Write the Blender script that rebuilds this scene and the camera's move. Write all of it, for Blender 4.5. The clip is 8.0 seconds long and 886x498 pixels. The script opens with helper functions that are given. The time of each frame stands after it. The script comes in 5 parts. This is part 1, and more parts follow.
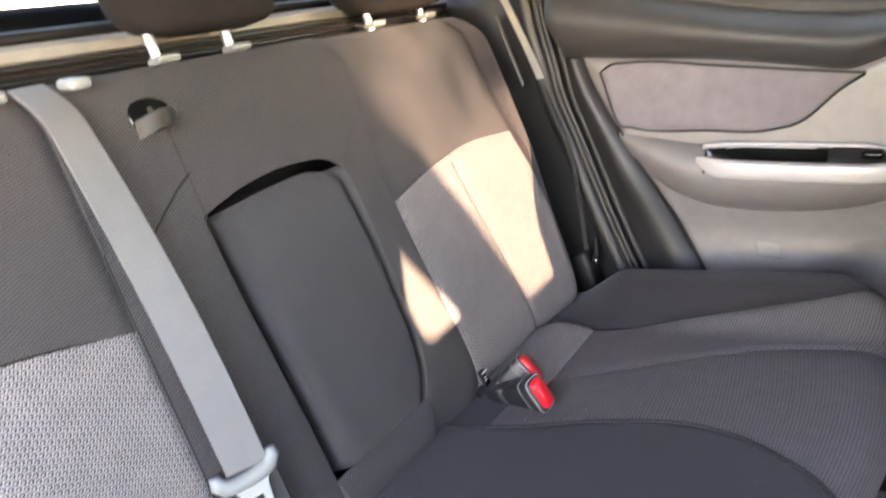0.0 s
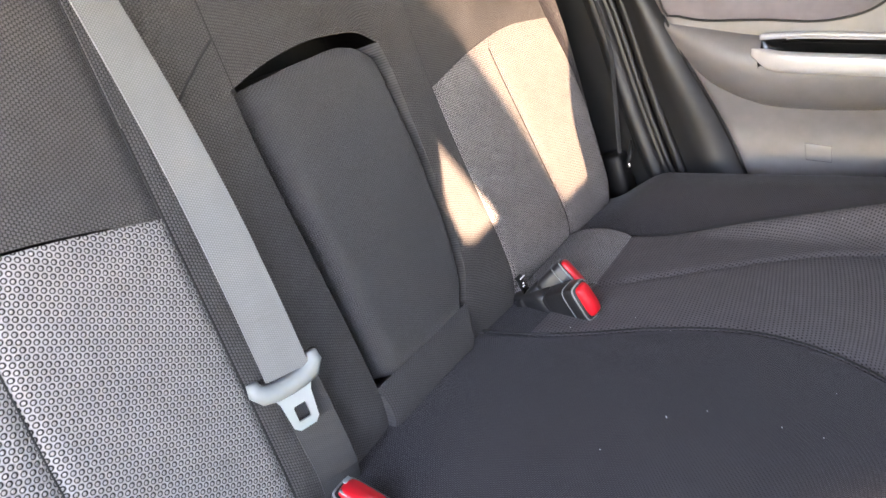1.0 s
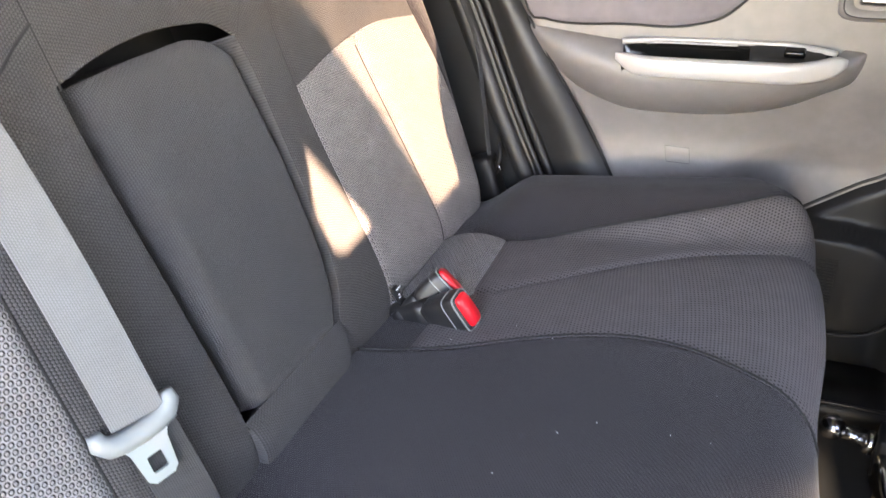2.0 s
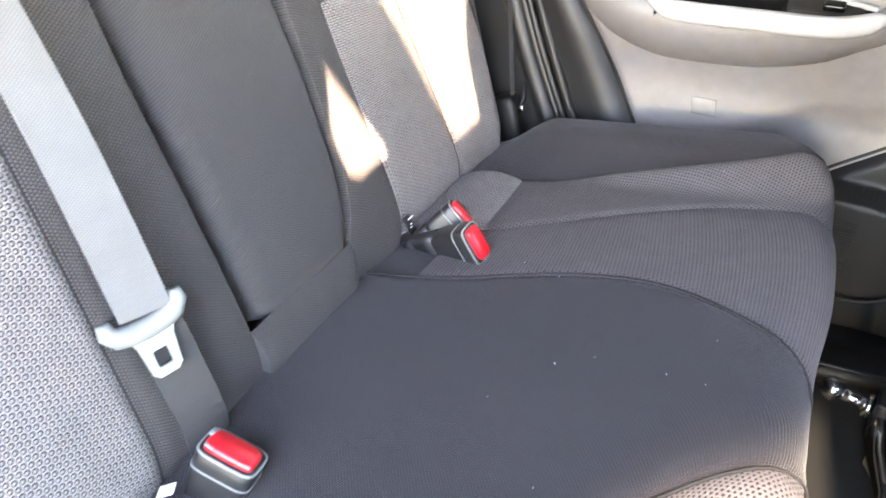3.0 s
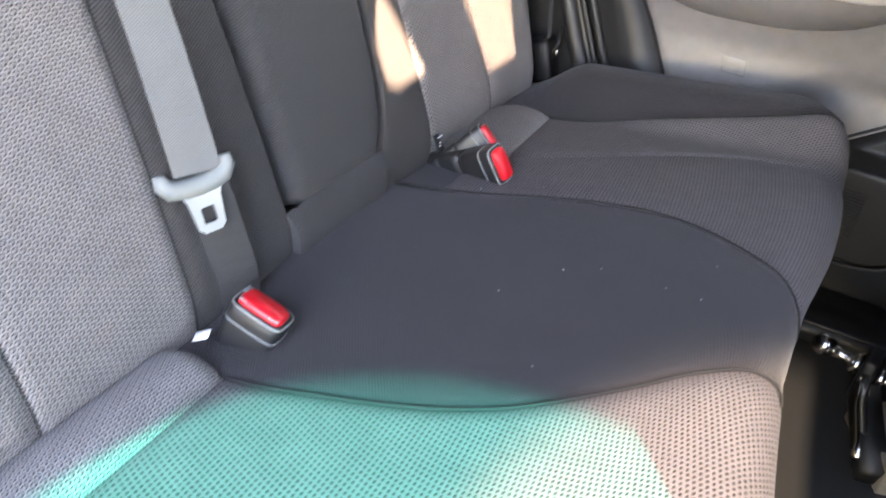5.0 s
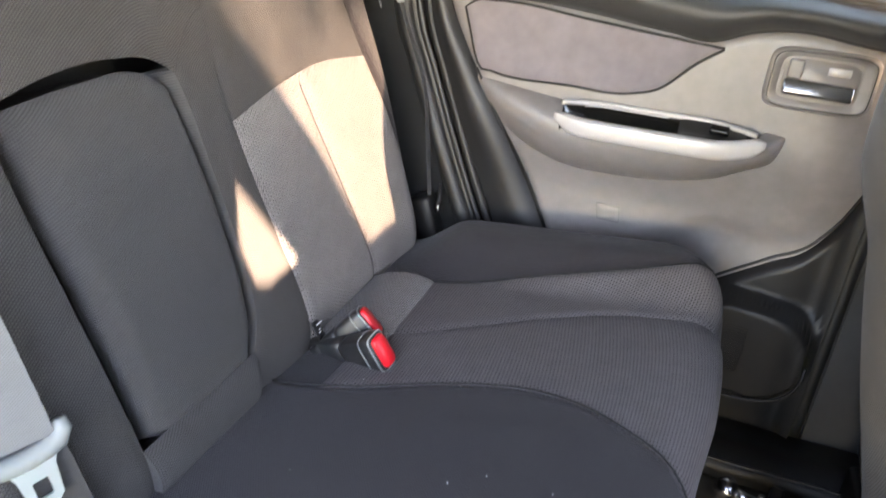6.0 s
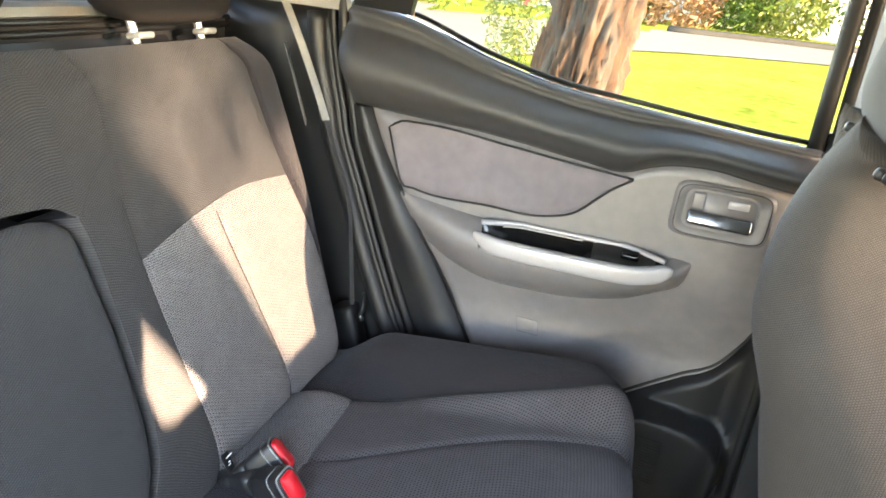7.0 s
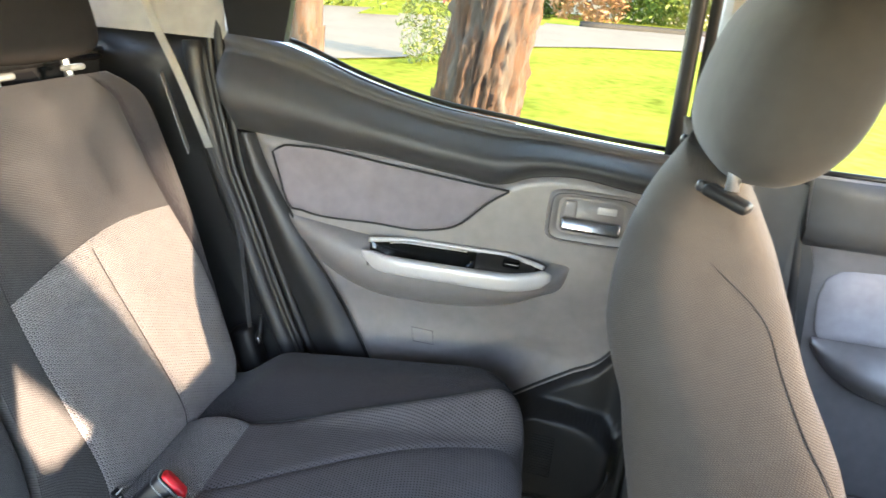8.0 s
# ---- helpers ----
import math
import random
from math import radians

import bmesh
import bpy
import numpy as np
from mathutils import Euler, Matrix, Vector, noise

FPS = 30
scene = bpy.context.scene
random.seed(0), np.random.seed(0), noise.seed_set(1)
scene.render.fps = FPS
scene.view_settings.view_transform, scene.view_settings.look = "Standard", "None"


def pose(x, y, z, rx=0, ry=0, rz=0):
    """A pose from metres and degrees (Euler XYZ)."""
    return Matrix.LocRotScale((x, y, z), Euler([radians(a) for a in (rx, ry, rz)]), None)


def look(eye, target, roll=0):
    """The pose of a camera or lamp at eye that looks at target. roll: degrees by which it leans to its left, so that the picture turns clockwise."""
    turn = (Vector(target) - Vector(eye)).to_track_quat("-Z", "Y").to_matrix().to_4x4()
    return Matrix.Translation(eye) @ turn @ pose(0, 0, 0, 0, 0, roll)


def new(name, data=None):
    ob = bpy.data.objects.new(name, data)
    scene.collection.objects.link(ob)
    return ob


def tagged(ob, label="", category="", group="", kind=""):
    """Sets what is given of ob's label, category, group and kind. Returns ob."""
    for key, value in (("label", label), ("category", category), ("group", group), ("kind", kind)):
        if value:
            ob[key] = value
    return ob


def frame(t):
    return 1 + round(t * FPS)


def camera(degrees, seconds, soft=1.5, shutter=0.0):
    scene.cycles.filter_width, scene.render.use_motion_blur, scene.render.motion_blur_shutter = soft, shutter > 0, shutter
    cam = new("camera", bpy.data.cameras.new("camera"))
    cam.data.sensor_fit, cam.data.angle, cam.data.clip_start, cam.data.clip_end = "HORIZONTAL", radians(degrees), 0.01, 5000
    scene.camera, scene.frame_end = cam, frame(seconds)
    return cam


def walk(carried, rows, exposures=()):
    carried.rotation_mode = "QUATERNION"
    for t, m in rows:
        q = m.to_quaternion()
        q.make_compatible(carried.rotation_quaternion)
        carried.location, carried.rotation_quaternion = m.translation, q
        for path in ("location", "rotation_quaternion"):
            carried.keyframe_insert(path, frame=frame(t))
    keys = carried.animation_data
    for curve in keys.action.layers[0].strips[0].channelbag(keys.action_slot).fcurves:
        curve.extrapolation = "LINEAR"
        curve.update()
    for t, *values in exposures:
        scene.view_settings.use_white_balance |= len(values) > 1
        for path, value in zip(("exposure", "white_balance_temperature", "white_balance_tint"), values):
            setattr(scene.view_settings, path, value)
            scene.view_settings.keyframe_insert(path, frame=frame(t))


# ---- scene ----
cam = camera(63.0, 8.0, 1.5, 0.35)
PATH = [
    (0, (0.665, -0.665, 0.998), (-0.394, 0.888, 0.317), -6.4),
    (0.5, (0.585, -0.66, 0.94), (-0.468, 0.825, 0.111), -5.2),
    (1, (0.549, -0.646, 0.939), (-0.439, 0.849, 0.049), -5.4),
    (1.5, (0.503, -0.627, 0.956), (-0.307, 0.977, 0.078), -5.4),
    (1.7, (0.501, -0.6, 0.946), (-0.206, 1.047, 0.06), -4.2),
    (2.8, (0.517, -0.596, 0.896), (-0.135, 1.01, -0.102), 1.7),
    (3, (0.518, -0.609, 0.903), (-0.148, 0.971, -0.128), 1.7),
    (3.5, (0.504, -0.683, 0.885), (-0.292, 0.785, -0.217), 3.0),
    (4, (0.526, -0.759, 0.852), (-0.342, 0.615, -0.314), 6.6),
    (4.2, (0.545, -0.753, 0.848), (-0.287, 0.624, -0.34), 7.5),
    (5.3, (0.551, -0.649, 0.905), (-0.077, 0.934, -0.143), 5.8),
    (5.5, (0.553, -0.617, 0.936), (-0.051, 1.007, -0.063), 5.5),
    (6, (0.554, -0.591, 0.975), (0.008, 1.126, 0.109), 5.2),
    (6.5, (0.562, -0.569, 1.042), (0.067, 1.21, 0.275), 6.5),
    (7, (0.572, -0.551, 1.085), (0.142, 1.269, 0.375), 7.6),
    (7.5, (0.602, -0.547, 1.109), (0.254, 1.303, 0.432), 8.0),
    (8, (0.655, -0.561, 1.136), (0.404, 1.299, 0.447), 6.0),
]
EXPOSURES = [
    (0.0, 5.7, 8050, 34),
    (1.5, 5.6, 8100, 33),
    (2.8, 6.5, 7900, 31),
    (4.2, 5.65, 7800, 28),
    (5.3, 5.7, 7950, 33),
    (6.5, 5.7, 7800, 27),
    (8.0, 5.42, 7000, 22),
]
walk(cam, [(t, look(eye, target, roll)) for t, eye, target, roll in PATH], EXPOSURES)

# ---- light ----
SUN_AZ, SUN_EL = -23.0, 10.0  # degrees: azimuth from +x (car's front) towards +y, elevation
world = bpy.data.worlds.new("sky")
scene.world = world
world.use_nodes = True
wn = world.node_tree
sky = wn.nodes.new("ShaderNodeTexSky")
sky.sky_type, sky.sun_disc = "NISHITA", False
sky.sun_elevation, sky.sun_rotation = radians(SUN_EL), radians(90 - SUN_AZ)
sky.dust_density, sky.air_density = 0.15, 0.9
wn.links.new(sky.outputs[0], wn.nodes["Background"].inputs[0])
wn.nodes["Background"].inputs[1].default_value = 0.15
sun_data = bpy.data.lights.new("sun", "SUN")
sun_data.energy, sun_data.angle, sun_data.color = 1.55, radians(0.6), (1.0, 0.85, 0.64)
sun = new("sun", sun_data)
az, el = radians(SUN_AZ), radians(SUN_EL)
sun.matrix_world = look((math.cos(az) * math.cos(el) * 8, math.sin(az) * math.cos(el) * 8, math.sin(el) * 8), (0, 0, 0))

# spot lamps added outside for the teal and cream pools on the near seat
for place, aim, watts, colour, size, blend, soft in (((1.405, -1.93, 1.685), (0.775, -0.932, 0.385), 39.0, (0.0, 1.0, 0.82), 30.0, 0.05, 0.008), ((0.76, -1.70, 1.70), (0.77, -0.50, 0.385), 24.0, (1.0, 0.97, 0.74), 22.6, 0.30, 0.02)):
    pool_data = bpy.data.lights.new("pool_spot", "SPOT")
    pool_data.energy, pool_data.color = watts, colour
    pool_data.spot_size, pool_data.spot_blend, pool_data.shadow_soft_size = radians(size), blend, soft
    new("pool_spot", pool_data).matrix_world = look(place, aim)


# ---- materials ----
def material(name, color, rough=0.7, metal=0.0, noise_scale=40.0, vary=0.15, grain=0.0, grain_scale=900.0, sheen=0.0, spec=0.5):
    """A principled material whose colour wanders by vary over two scales, with a fine grain as relief."""
    m = bpy.data.materials.new(name)
    m.use_nodes = True
    nt = m.node_tree
    b = nt.nodes["Principled BSDF"]
    b.inputs["Roughness"].default_value, b.inputs["Metallic"].default_value = rough, metal
    b.inputs["Specular IOR Level"].default_value = spec
    b.inputs["Sheen Weight"].default_value = sheen
    b.inputs["Sheen Roughness"].default_value = 0.4
    tc = nt.nodes.new("ShaderNodeTexCoord")
    n1, n2 = nt.nodes.new("ShaderNodeTexNoise"), nt.nodes.new("ShaderNodeTexNoise")
    n1.inputs["Scale"].default_value, n2.inputs["Scale"].default_value = noise_scale * 0.12, noise_scale
    n1.inputs["Detail"].default_value = 4
    mix = nt.nodes.new("ShaderNodeMath")
    mix.operation = "ADD"
    for n in (n1, n2):
        nt.links.new(tc.outputs["Object"], n.inputs["Vector"])
    nt.links.new(n1.outputs["Fac"], mix.inputs[0])
    nt.links.new(n2.outputs["Fac"], mix.inputs[1])
    ramp = nt.nodes.new("ShaderNodeMapRange")
    ramp.inputs["From Min"].default_value, ramp.inputs["From Max"].default_value = 0.6, 1.4
    ramp.inputs["To Min"].default_value, ramp.inputs["To Max"].default_value = 1 - vary, 1 + vary
    nt.links.new(mix.outputs[0], ramp.inputs["Value"])
    mul = nt.nodes.new("ShaderNodeVectorMath")
    mul.operation = "SCALE"
    mul.inputs[0].default_value = color
    nt.links.new(ramp.outputs[0], mul.inputs["Scale"])
    nt.links.new(mul.outputs[0], b.inputs["Base Color"])
    if grain:
        g = nt.nodes.new("ShaderNodeTexNoise")
        g.inputs["Scale"].default_value, g.inputs["Detail"].default_value = grain_scale, 2
        nt.links.new(tc.outputs["Object"], g.inputs["Vector"])
        bump = nt.nodes.new("ShaderNodeBump")
        bump.inputs["Strength"].default_value, bump.inputs["Distance"].default_value = grain, 0.001
        nt.links.new(g.outputs["Fac"], bump.inputs["Height"])
        nt.links.new(bump.outputs[0], b.inputs["Normal"])
    return m


def weave(name, thread, hole, pitch, depth, ratio=1.0, rough=0.9, sheen=0.04, sharp=0.5, ring=False, spec=0.25, dots=False, turned=False):
    """A woven mesh fabric: a lattice of raised cells, laid out in metres by the UV map."""
    m = material(name, thread, rough, vary=0.12, sheen=sheen, spec=spec)
    nt = m.node_tree
    b = nt.nodes["Principled BSDF"]
    base = b.inputs["Base Color"].links[0].from_socket
    uv = nt.nodes.new("ShaderNodeUVMap")
    k = 2 * math.pi / pitch
    total = None
    for ax, ay in ((1.0, 0.0), (0.5, 0.866 * ratio), (0.5, -0.866 * ratio)):
        dot = nt.nodes.new("ShaderNodeVectorMath")
        dot.operation = "DOT_PRODUCT"
        dot.inputs[1].default_value = (ay * k, ax * k, 0) if turned else (ax * k, ay * k, 0)
        nt.links.new(uv.outputs[0], dot.inputs[0])
        cos = nt.nodes.new("ShaderNodeMath")
        cos.operation = "COSINE"
        nt.links.new(dot.outputs["Value"], cos.inputs[0])
        if total is None:
            total = cos
        else:
            add = nt.nodes.new("ShaderNodeMath")
            add.operation = "ADD"
            nt.links.new(total.outputs[0], add.inputs[0])
            nt.links.new(cos.outputs[0], add.inputs[1])
            total = add
    ramp = nt.nodes.new("ShaderNodeMapRange")
    ramp.interpolation_type = "SMOOTHSTEP"
    ramp.inputs["From Min"].default_value, ramp.inputs["From Max"].default_value = -1.5, -1.5 + 4.5 * sharp
    if dots:  # small eyelets sunk into an even ground
        ramp.inputs["From Min"].default_value, ramp.inputs["From Max"].default_value = 2.3, 2.3 - 2.6 * sharp
    nt.links.new(total.outputs[0], ramp.inputs["Value"])
    mix = nt.nodes.new("ShaderNodeMix")
    mix.data_type = "RGBA"
    mix.inputs["A"].default_value = (*hole, 1)
    shade = ramp
    if ring:  # each raised knot is ringed by a dark eyelet, the ground between them is thread again
        off, far = nt.nodes.new("ShaderNodeMath"), nt.nodes.new("ShaderNodeMath")
        off.operation, far.operation = "SUBTRACT", "ABSOLUTE"
        off.inputs[1].default_value = 0.35
        nt.links.new(total.outputs[0], off.inputs[0])
        nt.links.new(off.outputs[0], far.inputs[0])
        shade = nt.nodes.new("ShaderNodeMapRange")
        shade.interpolation_type = "SMOOTHSTEP"
        shade.inputs["From Min"].default_value, shade.inputs["From Max"].default_value = 0.38, 1.45
        nt.links.new(far.outputs[0], shade.inputs["Value"])
    nt.links.new(shade.outputs[0], mix.inputs["Factor"])
    nt.links.new(base, mix.inputs["B"])
    nt.links.new(mix.outputs["Result"], b.inputs["Base Color"])
    bump = nt.nodes.new("ShaderNodeBump")
    bump.inputs["Strength"].default_value, bump.inputs["Distance"].default_value = 1.0, depth
    nt.links.new(ramp.outputs[0], bump.inputs["Height"])
    nt.links.new(bump.outputs[0], b.inputs["Normal"])
    return m


# front seat cloth, darkened to offset too much light on the headrests
SHADEHEAD = weave("darkened_headrest_fabric", (0.046, 0.043, 0.040), (0.026, 0.024, 0.022), 0.0026, 0.0004)
SEATBACK = weave("front_seat_fabric", (0.086, 0.075, 0.066), (0.042, 0.037, 0.032), 0.0026, 0.0004)
MESH = weave("mesh_fabric", (0.240, 0.225, 0.219), (0.004, 0.004, 0.004), 0.0056, 0.0017, sharp=0.86, ring=True)
# the seat mesh again, its colour darkened for the shade on the cushion
SHADEMESH = weave("shaded_mesh_fabric", (0.112, 0.100, 0.103), (0.022, 0.020, 0.021), 0.0052, 0.0019, sharp=0.85, dots=True, turned=True)
RIB = weave("ribbed_fabric", (0.069, 0.066, 0.066), (0.024, 0.023, 0.023), 0.0030, 0.0010, sheen=0.06)
ARMCLOTH = weave("armrest_fabric", (0.056, 0.055, 0.057), (0.026, 0.026, 0.027), 0.0027, 0.0009, sheen=0.10, spec=0.3, rough=0.75)
PLAIN = weave("plain_fabric", (0.032, 0.0275, 0.0308), (0.014, 0.012, 0.0137), 0.0026, 0.0008, sheen=0.20, spec=0.12)
# plain cloth darkened for shade, since the sun strays onto the rear headrests
SHADEREARHEAD = weave("darkened_rear_fabric", (0.017, 0.0152, 0.0148), (0.009, 0.008, 0.008), 0.0022, 0.0004, sheen=0.0, spec=0.1)
THREAD = material("seam_thread", (0.012, 0.012, 0.012), 0.9)
BUCKLEBLACK = material("worn_black_plastic", (0.015, 0.0147, 0.0155), 0.42, grain=0.2)
BLACK = material("black_plastic", (0.0065, 0.0065, 0.007), 0.5, grain=0.15, spec=0.3)
UPPER = material("grained_door_trim", (0.046, 0.045, 0.045), 0.40, grain=0.5, grain_scale=1400)
PLASTIC = material("dark_grey_plastic", (0.015, 0.015, 0.0152), 0.42, grain=0.35)
# the grained trim again, its colour darkened for shade on the door's edge
SHADETRIM = material("shaded_edge_trim", (0.019, 0.019, 0.0195), 0.40, grain=0.4)
DOORGREY = material("grey_door_plastic", (0.175, 0.159, 0.156), 0.36, grain=0.3, grain_scale=1500, spec=0.9)
POCKET = material("black_pocket_plastic", (0.008, 0.0078, 0.0082), 0.48, grain=0.25, spec=0.35)
# the door cloth again, its colour lightened for daylight on the front door
LITCLOTH = material("lit_door_cloth", (0.36, 0.335, 0.345), 0.9, grain=0.3, grain_scale=1500)
# dark plastic lightened for the strong light on the middle pillar
LITPILLAR = material("lit_pillar_plastic", (0.030, 0.030, 0.0295), 0.45, grain=0.35)
DOORCLOTH = material("grey_door_cloth", (0.185, 0.162, 0.170), 0.9, grain=0.3, grain_scale=1500)
SILVER = material("silver_paint", (0.44, 0.42, 0.41), 0.36, metal=0.15, vary=0.04)
CHROME = material("chrome", (0.40, 0.40, 0.41), 0.22, metal=1.0, vary=0.05)
WEBBING = weave("belt_webbing", (0.170, 0.175, 0.174), (0.120, 0.123, 0.122), 0.0022, 0.0002, rough=0.55)
# the belt webbing again, its colour lightened for the sun on it
LITWEB = weave("sunlit_webbing", (0.34, 0.34, 0.32), (0.27, 0.27, 0.25), 0.0022, 0.0002, rough=0.5)
# the belt webbing again, its colour darkened for the shade on it
SHADEWEB = weave("shaded_webbing", (0.05, 0.05, 0.052), (0.03, 0.03, 0.03), 0.0022, 0.0002, rough=0.6)
TONGUEGREY = material("tongue_plastic", (0.185, 0.200, 0.196), 0.42)
RED = material("red_plastic", (0.70, 0.012, 0.02), 0.35, vary=0.05)
CREAM = material("cream_trim", (0.29, 0.282, 0.265), 0.6, grain=0.2)
HEADLINER = material("dulled_headliner", (0.17, 0.165, 0.16), 0.95, grain=0.3)
GLOSSBLACK = material("gloss_black_plastic", (0.004, 0.004, 0.004), 0.14, spec=0.4, vary=0.02)
RUBBER = material("black_rubber", (0.006, 0.006, 0.006), 0.5)
CARPET = material("black_carpet", (0.006, 0.006, 0.006), 0.95, grain=0.8, grain_scale=600)
WHITEPAINT = material("white_car_paint", (0.78, 0.78, 0.77), 0.25, vary=0.02)
PLATE = material("satin_steel", (0.85, 0.86, 0.88), 0.42, metal=1.0, vary=0.03)
STEEL = material("zinc_steel", (0.55, 0.55, 0.54), 0.25, metal=1.0)
GRASS = material("lawn_grass", (0.125, 0.135, 0.018), 0.9, spec=0.0, noise_scale=5, vary=0.5, grain=1.0, grain_scale=60)
CONCRETE = material("concrete", (0.132, 0.108, 0.083), 0.85, spec=0.0, noise_scale=6, vary=0.12, grain=0.5, grain_scale=80)


def bark_material():
    """Stringy bark: grey, brown and russet strips running up the trunk, over dark furrows."""
    m = material("tree_bark", (0.05, 0.035, 0.026), 0.9, spec=0.0, grain=1.0, grain_scale=60)
    nt = m.node_tree
    b = nt.nodes["Principled BSDF"]
    tc, mp, n = nt.nodes.new("ShaderNodeTexCoord"), nt.nodes.new("ShaderNodeMapping"), nt.nodes.new("ShaderNodeTexNoise")
    mp.inputs["Scale"].default_value = (14.0, 14.0, 2.2)
    mp.inputs["Rotation"].default_value = (0.0, 0.22, 0.0)
    n.inputs["Scale"].default_value, n.inputs["Detail"].default_value, n.inputs["Roughness"].default_value = 1.0, 6, 0.65
    ramp = nt.nodes.new("ShaderNodeValToRGB")
    stops = ((0.28, (0.016, 0.012, 0.010)), (0.42, (0.036, 0.027, 0.022)), (0.50, (0.062, 0.034, 0.022)), (0.58, (0.054, 0.044, 0.037)), (0.72, (0.080, 0.060, 0.043)))
    while len(ramp.color_ramp.elements) < len(stops):
        ramp.color_ramp.elements.new(0.5)
    for e, (at, c) in zip(ramp.color_ramp.elements, stops):
        e.position, e.color = at, (*c, 1)
    nt.links.new(tc.outputs["Object"], mp.inputs["Vector"])
    nt.links.new(mp.outputs[0], n.inputs["Vector"])
    nt.links.new(n.outputs["Fac"], ramp.inputs[0])
    nt.links.new(ramp.outputs[0], b.inputs["Base Color"])
    return m


BARK = bark_material()
LEAF = material("shrub_leaves", (0.045, 0.075, 0.012), 0.7, spec=0.15, noise_scale=4, vary=0.4)
BRICKRED = material("red_door", (0.45, 0.04, 0.03), 0.6)
HOUSE = material("house_render", (0.40, 0.38, 0.34), 0.8)


# ---- mesh helpers ----
def mesh_object(name, verts, faces, mat, parent=None, label="", uvs=None, smooth=True):
    me = bpy.data.meshes.new(name)
    me.from_pydata([tuple(map(float, v)) for v in verts], [], faces)
    if uvs is not None:
        layer = me.uv_layers.new(name="UVMap")
        flat = np.array([uvs[i] for f in faces for i in f], dtype=np.float32).ravel()
        layer.data.foreach_set("uv", flat)
    me.materials.append(mat)
    if smooth:
        me.polygons.foreach_set("use_smooth", [True] * len(me.polygons))
    me.update()
    ob = new(name, me)
    if parent:
        ob.parent = parent
    if label:
        ob["label"] = label
    return ob


def part(name, bm, mat, parent=None, label="", smooth=True):
    me = bpy.data.meshes.new(name)
    bm.to_mesh(me)
    bm.free()
    me.materials.append(mat)
    if smooth:
        me.polygons.foreach_set("use_smooth", [True] * len(me.polygons))
    ob = new(name, me)
    if parent:
        ob.parent = parent
    if label:
        ob["label"] = label
    return ob


def empty(name, label, category, kind="", group=""):
    return tagged(new(name), label, category, group, kind)


def smooth01(x):
    x = np.clip(x, 0, 1)
    return x * x * (3 - 2 * x)


def knots(pairs):
    xs, ys = zip(*pairs)

    def f(x):
        # a smooth curve through the knots
        x = np.asarray(x, float)
        i = np.clip(np.searchsorted(xs, x) - 1, 0, len(xs) - 2)
        X, Y = np.array(xs, float), np.array(ys, float)
        slope = np.gradient(Y, X)
        h = X[i + 1] - X[i]
        t = np.clip((x - X[i]) / h, 0, 1)
        return ((2 * t**3 - 3 * t**2 + 1) * Y[i] + (t**3 - 2 * t**2 + t) * h * slope[i] + (-2 * t**3 + 3 * t**2) * Y[i + 1] + (t**3 - t**2) * h * slope[i + 1])

    return f


def panel(name, surf, ab, nu, nv, mat, parent, puff=0.006, edge=0.02, flip=False, label="", skirt=0.0, open_top=False):
    """A stuffed panel. ab(u, v) gives its place on the surface, surf(a, b) the place in the world. Its rim lies puff below its middle."""
    u, v = np.meshgrid(np.linspace(0, 1, nu + 1), np.linspace(0, 1, nv + 1))
    a, b = ab(u, v)
    p = np.stack(surf(a, b), -1)
    du, dv = np.gradient(p, axis=1), np.gradient(p, axis=0)
    n = np.cross(du, dv)
    n /= np.linalg.norm(n, axis=-1, keepdims=True) + 1e-9
    if flip:
        n = -n
    su = np.concatenate([np.zeros((nv + 1, 1)), np.cumsum(np.linalg.norm(np.diff(p, axis=1), axis=-1), 1)], 1)
    sv = np.concatenate([np.zeros((1, nu + 1)), np.cumsum(np.linalg.norm(np.diff(p, axis=0), axis=-1), 0)], 0)
    d = np.minimum(np.minimum(su, su[:, -1:] - su), sv if open_top else np.minimum(sv, sv[-1:] - sv))
    w = 1 - np.clip(d / edge, 0, 1)
    q = p - n * (puff * w**2.2)[..., None]
    verts = q.reshape(-1, 3)
    uv = np.stack([su + a * 0, sv], -1).reshape(-1, 2)
    W = nu + 1
    faces = []
    for j in range(nv):
        for i in range(nu):
            f = (j * W + i, j * W + i + 1, (j + 1) * W + i + 1, (j + 1) * W + i)
            faces.append(f[::-1] if flip else f)
    if skirt:
        ring = [i for i in range(W)] + [j * W + nu for j in range(1, nv + 1)] + [nv * W + i for i in range(nu - 1, -1, -1)] + [j * W for j in range(nv - 1, 0, -1)]
        k, m = len(verts), len(ring)
        rim = np.array([verts[i] for i in ring])
        low = np.array([verts[i] - n.reshape(-1, 3)[i] * skirt for i in ring])
        verts = np.concatenate([verts, rim, low])
        ring_uv = np.array([uv[i] for i in ring])
        uv = np.concatenate([uv, ring_uv, ring_uv])
        for j in range(m):
            j2 = (j + 1) % m
            f = (k + j2, k + j, k + m + j, k + m + j2)
            faces.append(f[::-1] if flip else f)
    return mesh_object(name, verts, faces, mat, parent, label, uv)


